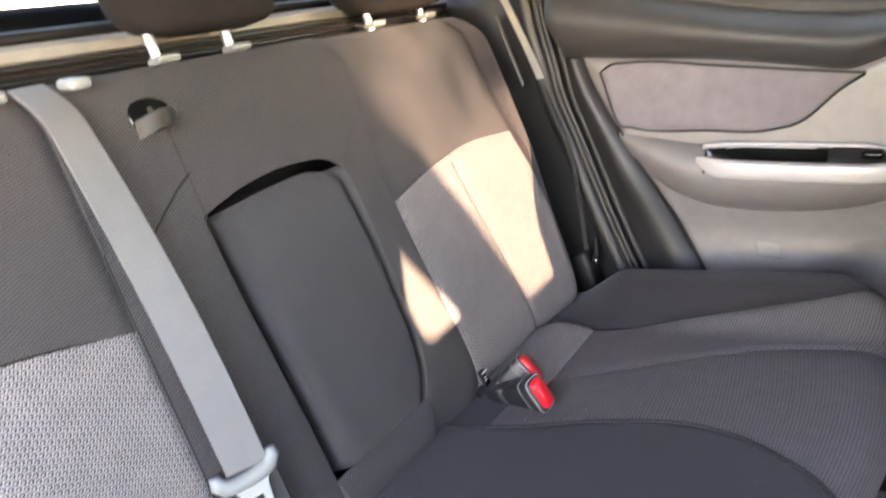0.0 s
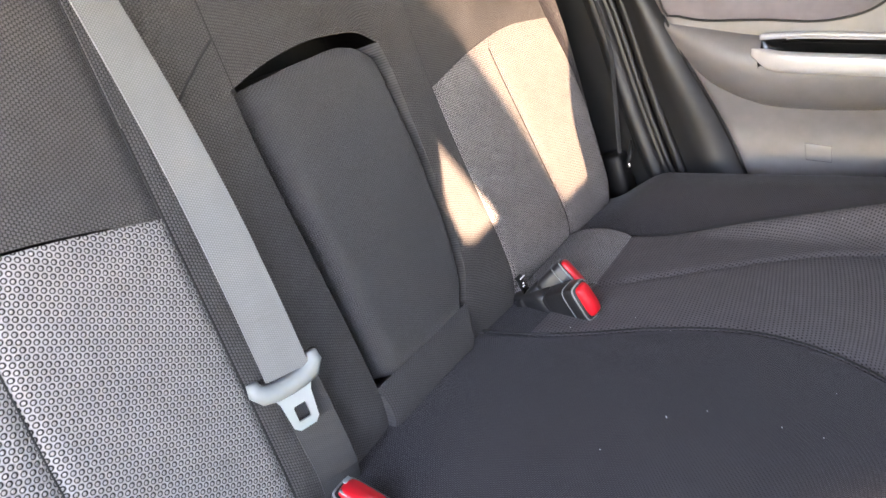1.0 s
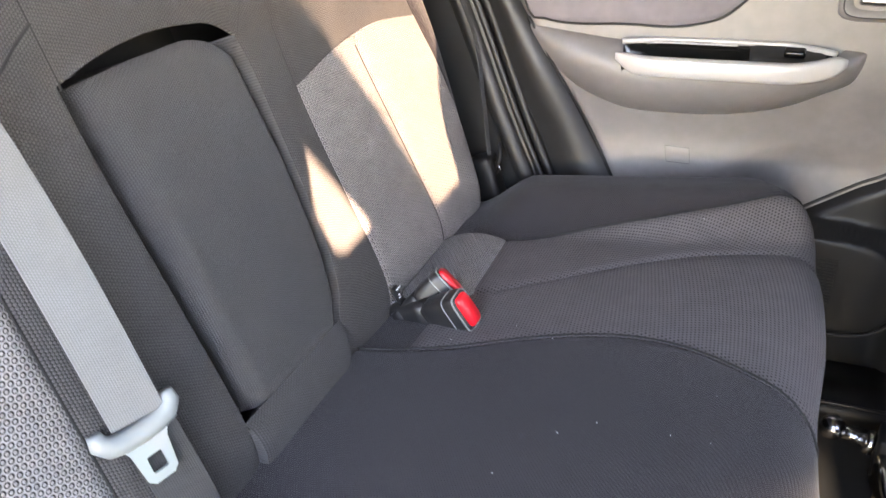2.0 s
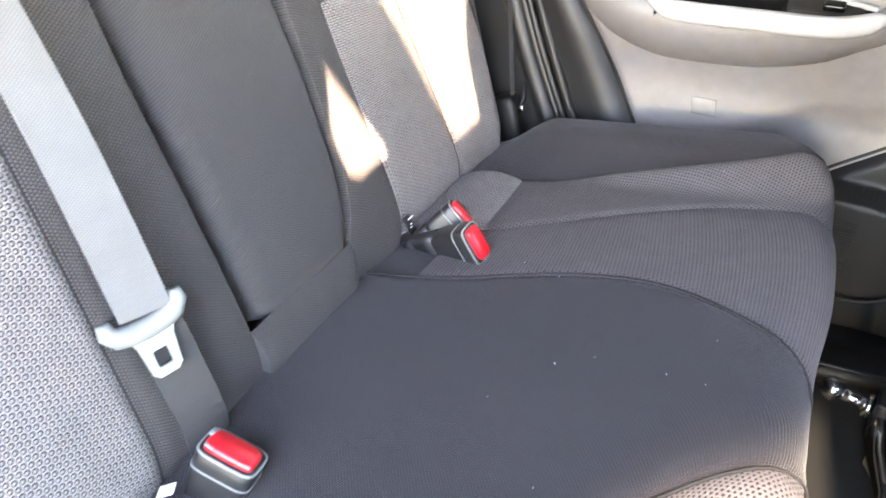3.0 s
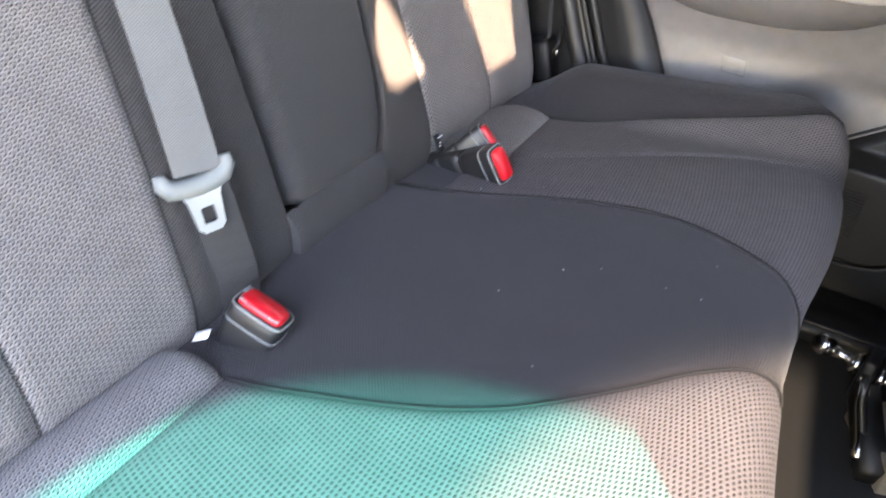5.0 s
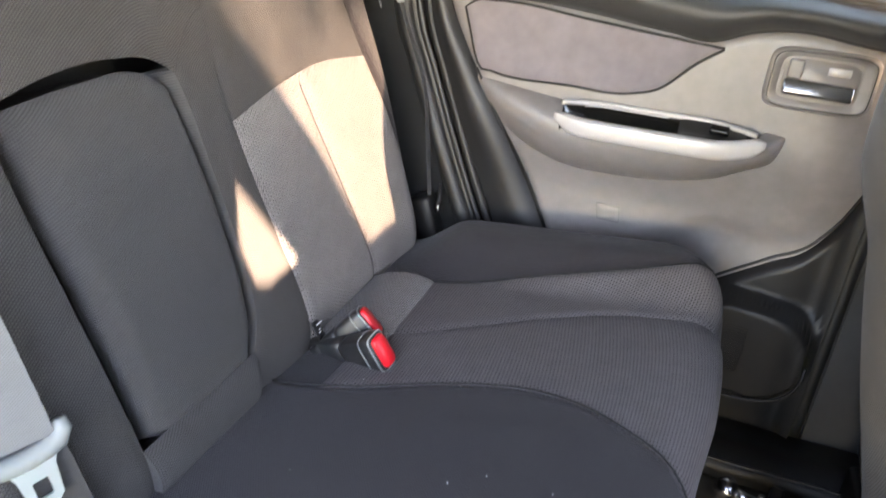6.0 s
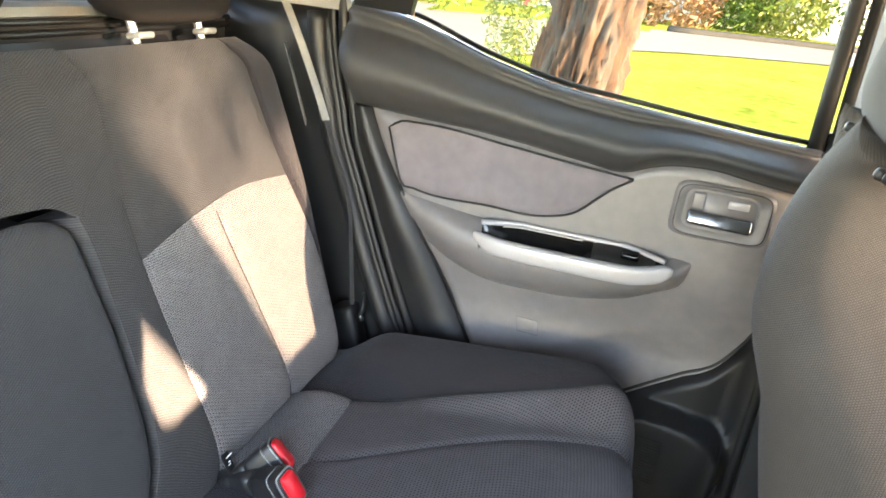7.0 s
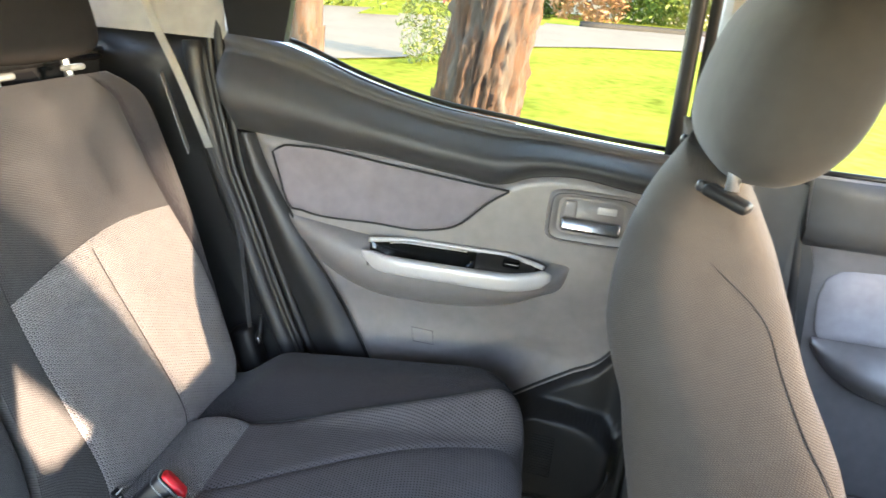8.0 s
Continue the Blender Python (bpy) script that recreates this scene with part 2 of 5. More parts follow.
def tube(name, pts, radius, mat, parent=None, label="", sides=8, closed=False):
    """A round cord along points; radius may be a list."""
    pts = [Vector(p) for p in pts]
    n = len(pts)
    rad = radius if hasattr(radius, "__len__") else [radius] * n
    verts, faces = [], []
    up = None
    for i, p in enumerate(pts):
        d = (pts[(i + 1) % n if closed else min(i + 1, n - 1)] - pts[i - 1 if closed or i else 0]).normalized()
        if up is None:
            up = d.orthogonal().normalized()
        up = (up - d * up.dot(d)).normalized()
        side = d.cross(up)
        for k in range(sides):
            a = 2 * math.pi * k / sides
            verts.append(p + (up * math.cos(a) + side * math.sin(a)) * rad[i])
    for i in range(n if closed else n - 1):
        for k in range(sides):
            i2 = (i + 1) % n
            faces.append((i * sides + k, i * sides + (k + 1) % sides, i2 * sides + (k + 1) % sides, i2 * sides + k))
    if not closed:
        faces.append(tuple(range(sides))[::-1])
        faces.append(tuple((n - 1) * sides + k for k in range(sides)))
    return mesh_object(name, verts, faces, mat, parent, label)


def loft(name, rings, mat, parent=None, label="", caps=True, smooth=True):
    """A skin over closed rings with the same number of points."""
    m = len(rings[0])
    verts = [v for r in rings for v in r]
    faces = []
    for i in range(len(rings) - 1):
        for k in range(m):
            faces.append((i * m + k, i * m + (k + 1) % m, (i + 1) * m + (k + 1) % m, (i + 1) * m + k))
    if caps:
        faces.append(tuple(range(m))[::-1])
        faces.append(tuple((len(rings) - 1) * m + k for k in range(m)))
    return mesh_object(name, verts, faces, mat, parent, label, smooth=smooth)


def box_bm(sx, sy, sz, bevel=0.0, segs=2, m=None):
    bm = bmesh.new()
    bmesh.ops.create_cube(bm, size=1.0, matrix=Matrix.Diagonal((sx, sy, sz, 1)))
    if bevel:
        bmesh.ops.bevel(bm, geom=bm.edges[:], offset=bevel, segments=segs, profile=0.5, affect="EDGES")
    if m is not None:
        bmesh.ops.transform(bm, matrix=m, verts=bm.verts[:])
    return bm


def superring(cx, cy, rx, ry, power, count):
    """Points round a rounded rectangle."""
    out = []
    for k in range(count):
        a = 2 * math.pi * k / count
        c, s = math.cos(a), math.sin(a)
        out.append((cx + rx * math.copysign(abs(c) ** (2 / power), c), cy + ry * math.copysign(abs(s) ** (2 / power), s)))
    return out


# ---- rear bench: backrest ----
YC = -0.035  # the middle of the bench across the car
TOP = 0.945


def back_x(z):
    return 0.105 - 0.30 * (z - 0.40)


def back(y, z):
    """The face of the backrest."""
    d = np.abs(y - YC)
    x = back_x(z) - 0.07 * np.clip((d - 0.62) / 0.12, 0, 1.4) ** 2
    x = x + 0.012 * np.exp(-(((d - 0.66) / 0.05) ** 2)) * smooth01((0.85 - z) / 0.2)
    x = x - 0.05 * np.clip((z - (TOP - 0.045)) / 0.05, 0, 1.2) ** 2  # the rounded top
    x = x - 0.012 * np.clip((0.42 - z) / 0.06, 0, 1.5) ** 2
    return x, y, z


def on_back(y, z, lift=0.0):
    x = float(back(np.array(y, float), np.array(z, float))[0])
    return (x + lift, y, z + 0.3 * lift)


OUT = knots([(0.33, 0.745), (0.40, 0.745), (0.65, 0.725), (0.80, 0.685), (0.90, 0.645), (0.96, 0.60)])  # outer edge from the middle
INS_OUT = knots([(0.33, 0.692), (0.40, 0.685), (0.59, 0.648), (0.73, 0.605), (0.95, 0.55)])
INS_IN = {1: knots([(0.33, 0.250), (0.44, 0.250), (0.546, 0.232), (0.644, 0.216), (0.71, 0.209), (0.80, 0.207), (0.95, 0.207)]), -1: knots([(0.33, 0.246), (0.95, 0.246)])}
INS_MID = knots([(0.33, 0.48), (0.42, 0.47), (0.55, 0.435), (0.73, 0.385), (0.95, 0.37)])
INS_MID_NEAR = knots([(0.33, 0.425), (0.55, 0.426), (0.73, 0.418), (0.95, 0.41)])
INS_MID = {1: INS_MID, -1: INS_MID_NEAR}
INS_TOP = knots([(0.0, 0.698), (0.3, 0.722), (0.6, 0.733), (1.0, 0.722)])

backrest = empty("rear_bench", "dark grey cloth bench backrest with mesh inserts and folded armrest", "seat")


def col(side, lo, hi, z0, z1, w0=0.0, w1=1.0):
    """A region of the backrest between two curves across and two up, mirrored by side."""

    def ab(u, v):
        b0 = z0(w0 + (w1 - w0) * u) if callable(z0) else z0 + 0 * u
        b1 = z1(w0 + (w1 - w0) * u) if callable(z1) else z1 + 0 * u
        b = b0 + (b1 - b0) * v
        lo_, hi_ = lo(b), hi(b)
        return YC + side * (lo_ + (hi_ - lo_) * u), b

    return ab


def seam(name, pts, parent, r=0.0012):
    tube(name, pts, r, THREAD, parent, sides=5)


for side in (1, -1):
    fl = side < 0
    panel("seat_insert", back, col(side, INS_IN[side], INS_MID[side], 0.34, INS_TOP, 0, 0.42), 26, 30, MESH, backrest, 0.004, 0.012, fl, "grey mesh fabric insert")
    panel("seat_insert", back, col(side, INS_MID[side], INS_OUT, 0.34, INS_TOP, 0.42, 1), 26, 30, MESH, backrest, 0.004, 0.012, fl, "grey mesh fabric insert")
    panel("shoulder_panel", back, col(side, INS_IN[side], INS_OUT, INS_TOP, TOP), 36, 22, RIB, backrest, 0.004, 0.012, fl)
    panel("side_bolster", back, col(side, INS_OUT, OUT, 0.34, TOP), 14, 44, PLAIN, backrest, 0.005, 0.015, fl)
    seam("stitching", [on_back(YC + side * float(INS_IN[side](z)), z, -0.003) for z in np.linspace(0.345, TOP - 0.01, 30)], backrest)
    seam("stitching", [on_back(YC + side * float(INS_MID[side](z)), z, -0.003) for z in np.linspace(0.345, 0.715, 24)], backrest, 0.0009)
    seam("stitching", [on_back(YC + side * float(INS_OUT(z)), z, -0.003) for z in np.linspace(0.345, TOP - 0.01, 30)], backrest)

# centre column with the opening for the armrest
cen_lo, cen_hi = YC - 0.246, YC + 0.207
ARM_L = knots([(0.30, -0.124), (0.42, -0.124), (0.60, -0.138), (0.72, -0.149), (0.80, -0.152)])
ARM_R = knots([(0.30, 0.072), (0.40, 0.074), (0.43, 0.088), (0.455, 0.105), (0.49, 0.114), (0.60, 0.115), (0.68, 0.110), (0.735, 0.106), (0.768, 0.099), (0.80, 0.085)])
ARM_T = knots([(0.0, 0.779), (0.15, 0.789), (0.33, 0.797), (0.7, 0.799), (0.9, 0.790), (1.0, 0.775)])
ARM_TOP = knots([(-0.14, 0.764), (-0.13, 0.768), (-0.065, 0.778), (0.0, 0.782), (0.06, 0.780), (0.085, 0.770), (0.10, 0.756)])
AZ0 = 0.427


def across(lo, hi, z0, z1):
    def ab(u, v):
        b0 = z0(u) if callable(z0) else z0 + 0 * u
        b1 = z1(u) if callable(z1) else z1 + 0 * u
        b = b0 + (b1 - b0) * v
        lo_ = lo(b) if callable(lo) else lo
        hi_ = hi(b) if callable(hi) else hi
        return lo_ + (hi_ - lo_) * u, b

    return ab


panel("centre_side", back, across(cen_lo, ARM_L, 0.335, 0.780), 16, 44, RIB, backrest, 0.003, 0.010, skirt=0.09, open_top=True)
panel("centre_side", back, across(ARM_R, lambda b: YC + INS_IN[1](b), 0.335, 0.776), 16, 44, RIB, backrest, 0.0025, 0.014, skirt=0.09, open_top=True)
def lip_face(y, z):
    """A rolled ridge under the armrest."""
    return back(y, z)[0] + 0.013 * np.sin(np.pi * np.clip((z - 0.345) / (AZ0 - 0.345), 0, 1)) ** 0.7, y, z


panel("centre_lip", lip_face, across(ARM_L, ARM_R, 0.335, AZ0), 28, 12, RIB, backrest, 0.004, 0.016, skirt=0.09)


def upper_ab(u, v):
    y = cen_lo + (cen_hi - cen_lo) * u
    w = (y - float(ARM_L(0.779))) / (float(ARM_R(0.775)) - float(ARM_L(0.779)))
    b0 = ARM_T(np.clip(w, 0, 1))
    return y, b0 + (TOP - b0) * v


panel("centre_upper", back, upper_ab, 60, 30, RIB, backrest, 0.0, 0.006, skirt=0.004)
# back of the armrest gap, coloured black to stand in for its shade
rings = []
for z in np.linspace(AZ0 - 0.02, 0.86, 12):
    x1 = back_x(z) - 0.12
    rings.append([(x1, -0.165, z), (x1, 0.13, z), (x1 - 0.02, 0.13, z), (x1 - 0.02, -0.165, z)])
loft("gap_shade_back", rings, CARPET, backrest, smooth=False)


def arm_ab(u, v):
    z0, z1 = AZ0 - 0.010, ARM_TOP(-0.135 + 0.233 * u)
    b = z0 + (z1 - z0) * v
    lo_, hi_ = ARM_L(b) + 0.011, ARM_R(b) - 0.002
    return lo_ + (hi_ - lo_) * u, b


def arm_face(y, z):
    w = (y + 0.017) / 0.12
    near = np.clip((-0.090 - 0.10 * (z - 0.6) - y) / 0.04, 0, 1)
    return back(y, z)[0] + 0.004 - 0.006 * w**2 - 0.010 * smooth01((z - 0.62) / 0.15) - 0.022 * near**2, y, z


armrest = panel("armrest", arm_face, arm_ab, 48, 72, ARMCLOTH, backrest, 0.014, 0.030, False, "folded-up black cloth armrest", skirt=0.006)
# filler in the same gap, black for the shade inside
rings = []
for z in np.linspace(AZ0, 0.752, 10):
    x1 = back_x(z) - 0.026
    l, r = float(ARM_L(z)) + 0.034, float(ARM_R(z)) - 0.010
    rings.append([(x1, l, z), (x1, r, z), (x1 - 0.09, r, z), (x1 - 0.09, l, z)])
loft("gap_shade_filler", rings, CARPET, backrest, smooth=False)
rings = []
for z in np.linspace(0.30, TOP - 0.01, 20):
    o = float(OUT(z))
    xf = back_x(z) - 0.145
    rings.append([(xf, YC - o + 0.06, z), (xf, YC + o - 0.06, z), (xf - 0.06, YC + o - 0.05, z), (xf - 0.06, YC - o + 0.05, z)])
loft("backrest_foam", rings, BLACK, backrest, smooth=False)
# curved stitching above the armrest
seam("stitching", [on_back(y, z, -0.0005) for y, z in zip(np.linspace(-0.150, -0.152, 12), np.linspace(0.775, 0.90, 12))], backrest)
seam("stitching", [on_back(-0.150 - 0.085 * t, 0.828 - 0.045 * t - 0.015 * t * t, -0.0002) for t in np.linspace(0, 1, 14)], backrest, 0.0016)
seam("stitching", [on_back(0.10 + 0.075 * t, 0.775 + 0.10 * t - 0.04 * t * t, -0.0005) for t in np.linspace(0, 1, 14)], backrest, 0.0007)
# pull loop: a black disc for the shaded hole, a strap bowed across its lower half
rings = []
for k, lift in ((1.0, -0.004), (1.0, 0.0012), (0.86, 0.0016)):
    rings.append([on_back(y, z, lift) for y, z in superring(-0.165, 0.898, 0.027 * k, 0.018 * k, 2.3, 28)])
loft("loop_hole_shade", rings, GLOSSBLACK, backrest, "black disc for the shaded hole")
verts, faces = [], []
for t in np.linspace(0, 1, 18):
    p = on_back(-0.190 + 0.052 * t, 0.886 + 0.004 * math.sin(math.pi * t), 0.002 + 0.020 * math.sin(math.pi * t) ** 0.8)
    verts += [(p[0], p[1], p[2] - 0.011), (p[0] + 0.002, p[1], p[2] + 0.009), (p[0], p[1], p[2] + 0.010), (p[0] - 0.002, p[1], p[2] - 0.011)]
for i in range(17):
    for k in range(4):
        faces.append((4 * i + k, 4 * i + (k + 1) % 4, 4 * i + 4 + (k + 1) % 4, 4 * i + 4 + k))
mesh_object("pull_loop", verts, faces, PLASTIC, backrest, "grey webbing darkened for the shade on it pull loop", [(0, 0.003 * i) for i in range(len(verts))], smooth=False)
# size label sewn into the seam
tag = part("sewn_label", box_bm(0.003, 0.017, 0.030, 0.001, 1, Matrix.Translation(on_back(0.219, 0.386, 0.010)) @ pose(0, 0, 0, 0, -30, 0)), BLACK, backrest, "black sewn label with illegible white marks")
WHITE = material("white_thread", (0.75, 0.75, 0.75), 0.8)
for k, (dz, w) in enumerate(((0.012, 0.0145), (0.002, 0.004), (-0.003, 0.0065), (-0.007, 0.005))):
    part("mark", box_bm(0.0008, w, 0.0018, 0, 1, Matrix.Translation(on_back(0.219, 0.386 + dz, 0.0124 + 0.0)) @ pose(0, 0, 0, 0, -30, 0)), WHITE, tag, smooth=False)


# headrests
def headrest(y, half, z0, name_label, post_y, apart):
    h = empty("headrest", name_label, "headrest", group="rear headrests")
    rings = []
    for t in np.linspace(0, 1, 22):
        z = z0 + 0.175 * t
        k = max(0.05, 1 - abs(2 * t - 1) ** 5) ** 0.4
        rings.append([(a, b, z) for a, b in superring(back_x(z) - 0.075, y, 0.055 * k, half * k**0.6, 3.0, 40)])
    loft("cushion", rings, SHADEREARHEAD, h)
    for s in (-1, 1):
        yy = post_y + s * apart
        tube("post", [(back_x(zz) - 0.075, yy, zz) for zz in np.linspace(TOP - 0.02, z0 + 0.05, 6)], 0.0065, PLATE, h, "polished steel post", 12)
        bm = box_bm(0.026, 0.034, 0.010, 0.004, 3, pose(back_x(TOP) - 0.068, yy + 0.004, TOP + 0.003, 0, -10, 0))
        part("guide", bm, TONGUEGREY, h, "grey plastic guide")
    return h


headrest(0.452, 0.147, 0.962, "dark cloth outer headrest on steel posts", 0.442, 0.080)
headrest(0.018, 0.125, 0.972, "dark cloth middle headrest on steel posts", -0.013, 0.060)

# ---- rear bench: cushion ----
cushion = empty("rear_cushion", "dark cloth rear bench cushion with grey mesh seats and plain middle", "seat")
CB, CR = 0.085, 0.06  # back line, front radius
FRONT = knots([(0.0, 0.652), (0.15, 0.662), (0.35, 0.688), (0.52, 0.690), (0.62, 0.674), (0.69, 0.624), (0.74, 0.545)])


def cush_top(x, y):
    d = np.abs(y - YC)
    z = 0.360 + 0.055 * (x - 0.1) / 0.55
    z = z + (0.042 + 0.016 * (y > YC)) * smooth01((d - 0.52) / 0.12) * smooth01((x - 0.10) / (0.20 - 0.08 * (y > YC)))
    z = z + 0.016 * (1 - smooth01(d / 0.3))
    z = z - 0.07 * np.clip((d - 0.67) / 0.07, 0, 1) ** 2
    return z


def cush(y, s):
    """The cushion's face; s runs from the back over the front edge and down."""
    f = FRONT(np.abs(y - YC))
    run = f - CR - CB
    arc = CR * math.pi / 2
    x_top = CB + np.minimum(s, run)
    a = np.clip((s - run) / CR, 0, math.pi / 2)
    down = np.maximum(s - run - arc, 0)
    x = x_top + CR * np.sin(a) - 0.25 * down
    z = cush_top(CB + np.minimum(s, run + CR), y) - CR * (1 - np.cos(a)) - down
    # on the near seat the outer half stands proud of the inner one at their seam
    out = YC - y - SPLIT[-1](s)
    z = z + 0.012 * smooth01((out + 0.002) / 0.012) * (1 - 0.7 * smooth01((out - 0.02) / 0.12)) * smooth01((s - 0.06) / 0.06)
    return x, y, z


S_END = 0.78
MIDDLE = {1: knots([(0.0, 0.14), (0.07, 0.15), (0.14, 0.172), (0.23, 0.214), (0.30, 0.237), (0.38, 0.243), (0.445, 0.222), (0.50, 0.184), (0.54, 0.148), (0.58, 0.115), (0.64, 0.10), (0.80, 0.09)]), -1: knots([(0.0, 0.285), (0.10, 0.285), (0.18, 0.265), (0.245, 0.245), (0.30, 0.223), (0.345, 0.198), (0.40, 0.155), (0.44, 0.120), (0.48, 0.082), (0.52, 0.055), (0.60, 0.03), (0.80, 0.02)])}
SPLIT = {1: knots([(0.0, 0.31), (0.14, 0.335), (0.224, 0.385), (0.327, 0.447), (0.43, 0.494), (0.52, 0.511), (0.80, 0.50)]), -1: knots([(0.0, 0.46), (0.094, 0.454), (0.28, 0.415), (0.45, 0.375), (0.80, 0.35)])}
Y4 = {1: knots([(0.0, 0.49), (0.14, 0.518), (0.27, 0.556), (0.395, 0.583), (0.485, 0.603), (0.55, 0.622), (0.80, 0.63)]), -1: knots([(0.0, 0.59), (0.10, 0.60), (0.30, 0.61), (0.42, 0.64), (0.52, 0.665), (0.80, 0.67)])}
Y5 = knots([(0.0, 0.725), (0.80, 0.725)])
ROLL_IN = {1: knots([(0.0, 0.262), (0.1, 0.272), (0.2, 0.28)]), -1: knots([(0.0, 0.285), (0.2, 0.285)])}


def strip(side, lo, hi, s0, s1):
    def ab(u, v):
        s = s0 + (s1 - s0) * v
        return YC + side * (lo(s) + (hi(s) - lo(s)) * u), s

    return ab


def roll_face(y, s):
    x, y, z = cush(y, s)
    return x, y, z + 0.022 * np.sin(np.clip(s / np.where(y > YC, 0.128, 0.095), 0, 1) * math.pi) ** 0.8


for side in (1, -1):
    fl = side > 0
    mid_, split_ = MIDDLE[side], SPLIT[side]
    panel("seat_insert", cush, strip(side, mid_, split_, 0.085, S_END), 18, 70, SHADEMESH, cushion, 0.004, 0.012, fl, "grey mesh fabric insert")
    panel("seat_insert", cush, strip(side, split_, Y4[side], 0.085, S_END), 18, 70, SHADEMESH, cushion, 0.004, 0.012, fl, "grey mesh fabric insert")
    panel("side_bolster", cush, strip(side, Y4[side], Y5, 0.0, S_END), 14, 64, PLAIN, cushion, 0.005, 0.015, fl)
    panel("back_roll", roll_face, strip(side, ROLL_IN[side], Y4[side], 0.0, 0.128 if side > 0 else 0.095), 40, 16, MESH, cushion, 0.010, 0.02, fl, "grey mesh fabric roll")
    for f in (mid_, Y4[side]):
        seam("stitching", [tuple(float(c) for c in cush(np.array(YC + side * float(f(s))), np.array(s))) for s in np.linspace(0.01, 0.76, 50)], cushion, 0.0014)
panel("gap_strip", lambda y, q: (cush(y, q)[0], y, cush(y, q)[2] - 0.005), strip(1, MIDDLE[1], lambda q: 0 * q + 0.26, 0.0, 0.10), 10, 8, PLAIN, cushion, 0.0, 0.01, True)
panel("centre_panel", cush, lambda u, v: (YC - MIDDLE[-1](S_END * v) + (MIDDLE[1](S_END * v) + MIDDLE[-1](S_END * v)) * u, S_END * v), 44, 70, PLAIN, cushion, 0.005, 0.015, True, "plain black cloth middle seat")
rings = []
for x in np.linspace(0.07, 0.56, 8):
    rings.append([(x, YC - 0.68, 0.12), (x, YC + 0.68, 0.12), (x, YC + 0.68, 0.31), (x, YC - 0.68, 0.31)])
loft("cushion_base", rings, BLACK, cushion, smooth=False)


# ---- belts and buckles ----
belt = empty("seat_belt", "light grey centre seat belt with plastic tongue hanging on the backrest", "seat belt")


def ribbon(name, pts, width, mat, parent, label="", thick=0.0014, axis=(0, 1, 0), axis_end=None):
    """A flat strap along points, as wide as width along axis, which may turn to axis_end on the way."""
    verts, faces, uv = [], [], []
    run = 0.0
    for i, p in enumerate(pts):
        p = Vector(p)
        a = Vector(axis).lerp(Vector(axis_end or axis), i / (len(pts) - 1)).normalized() * width / 2
        if i:
            run += (p - Vector(pts[i - 1])).length
        d = (Vector(pts[min(i + 1, len(pts) - 1)]) - Vector(pts[max(i - 1, 0)])).normalized()
        n = a.normalized().cross(d) * thick
        verts += [p - a, p + a, p + a + n, p - a + n]
        uv += [(0, run), (width, run), (width, run), (0, run)]
    for i in range(len(pts) - 1):
        for k in range(4):
            faces.append((4 * i + k, 4 * i + (k + 1) % 4, 4 * i + 4 + (k + 1) % 4, 4 * i + 4 + k))
    return mesh_object(name, verts, faces, mat, parent, label, uv, smooth=False)


ribbon("webbing", [on_back(-0.272 + 0.029 * t - 0.006 * math.sin(3 * t), TOP - 0.002 - (TOP - 0.522) * t, 0.014 + 0.022 * math.sin(math.pi * t) + 0.004 * t) for t in np.linspace(0, 1, 60)], 0.047, WEBBING, belt, "light grey webbing", axis=(-0.30, 0.95, 0), axis_end=(0.36, 0.93, 0))
ribbon("lower_webbing", [on_back(-0.238 + 0.014 * t, 0.520 - 0.160 * t, 0.014 - 0.006 * t) for t in np.linspace(0, 1, 12)], 0.048, SHADEWEB, belt, "grey webbing darkened for the shade on it", axis=(0.45, 0.89, 0), axis_end=(0.2, 1, 0))
# the bezel where the belt leaves the top of the backrest
for y in (-0.312, -0.224):
    part("belt_guide", box_bm(0.03, 0.024, 0.012, 0.004, 2, Matrix.Translation(on_back(y, TOP - 0.006, 0.012))), TONGUEGREY, belt, "grey plastic belt guide")


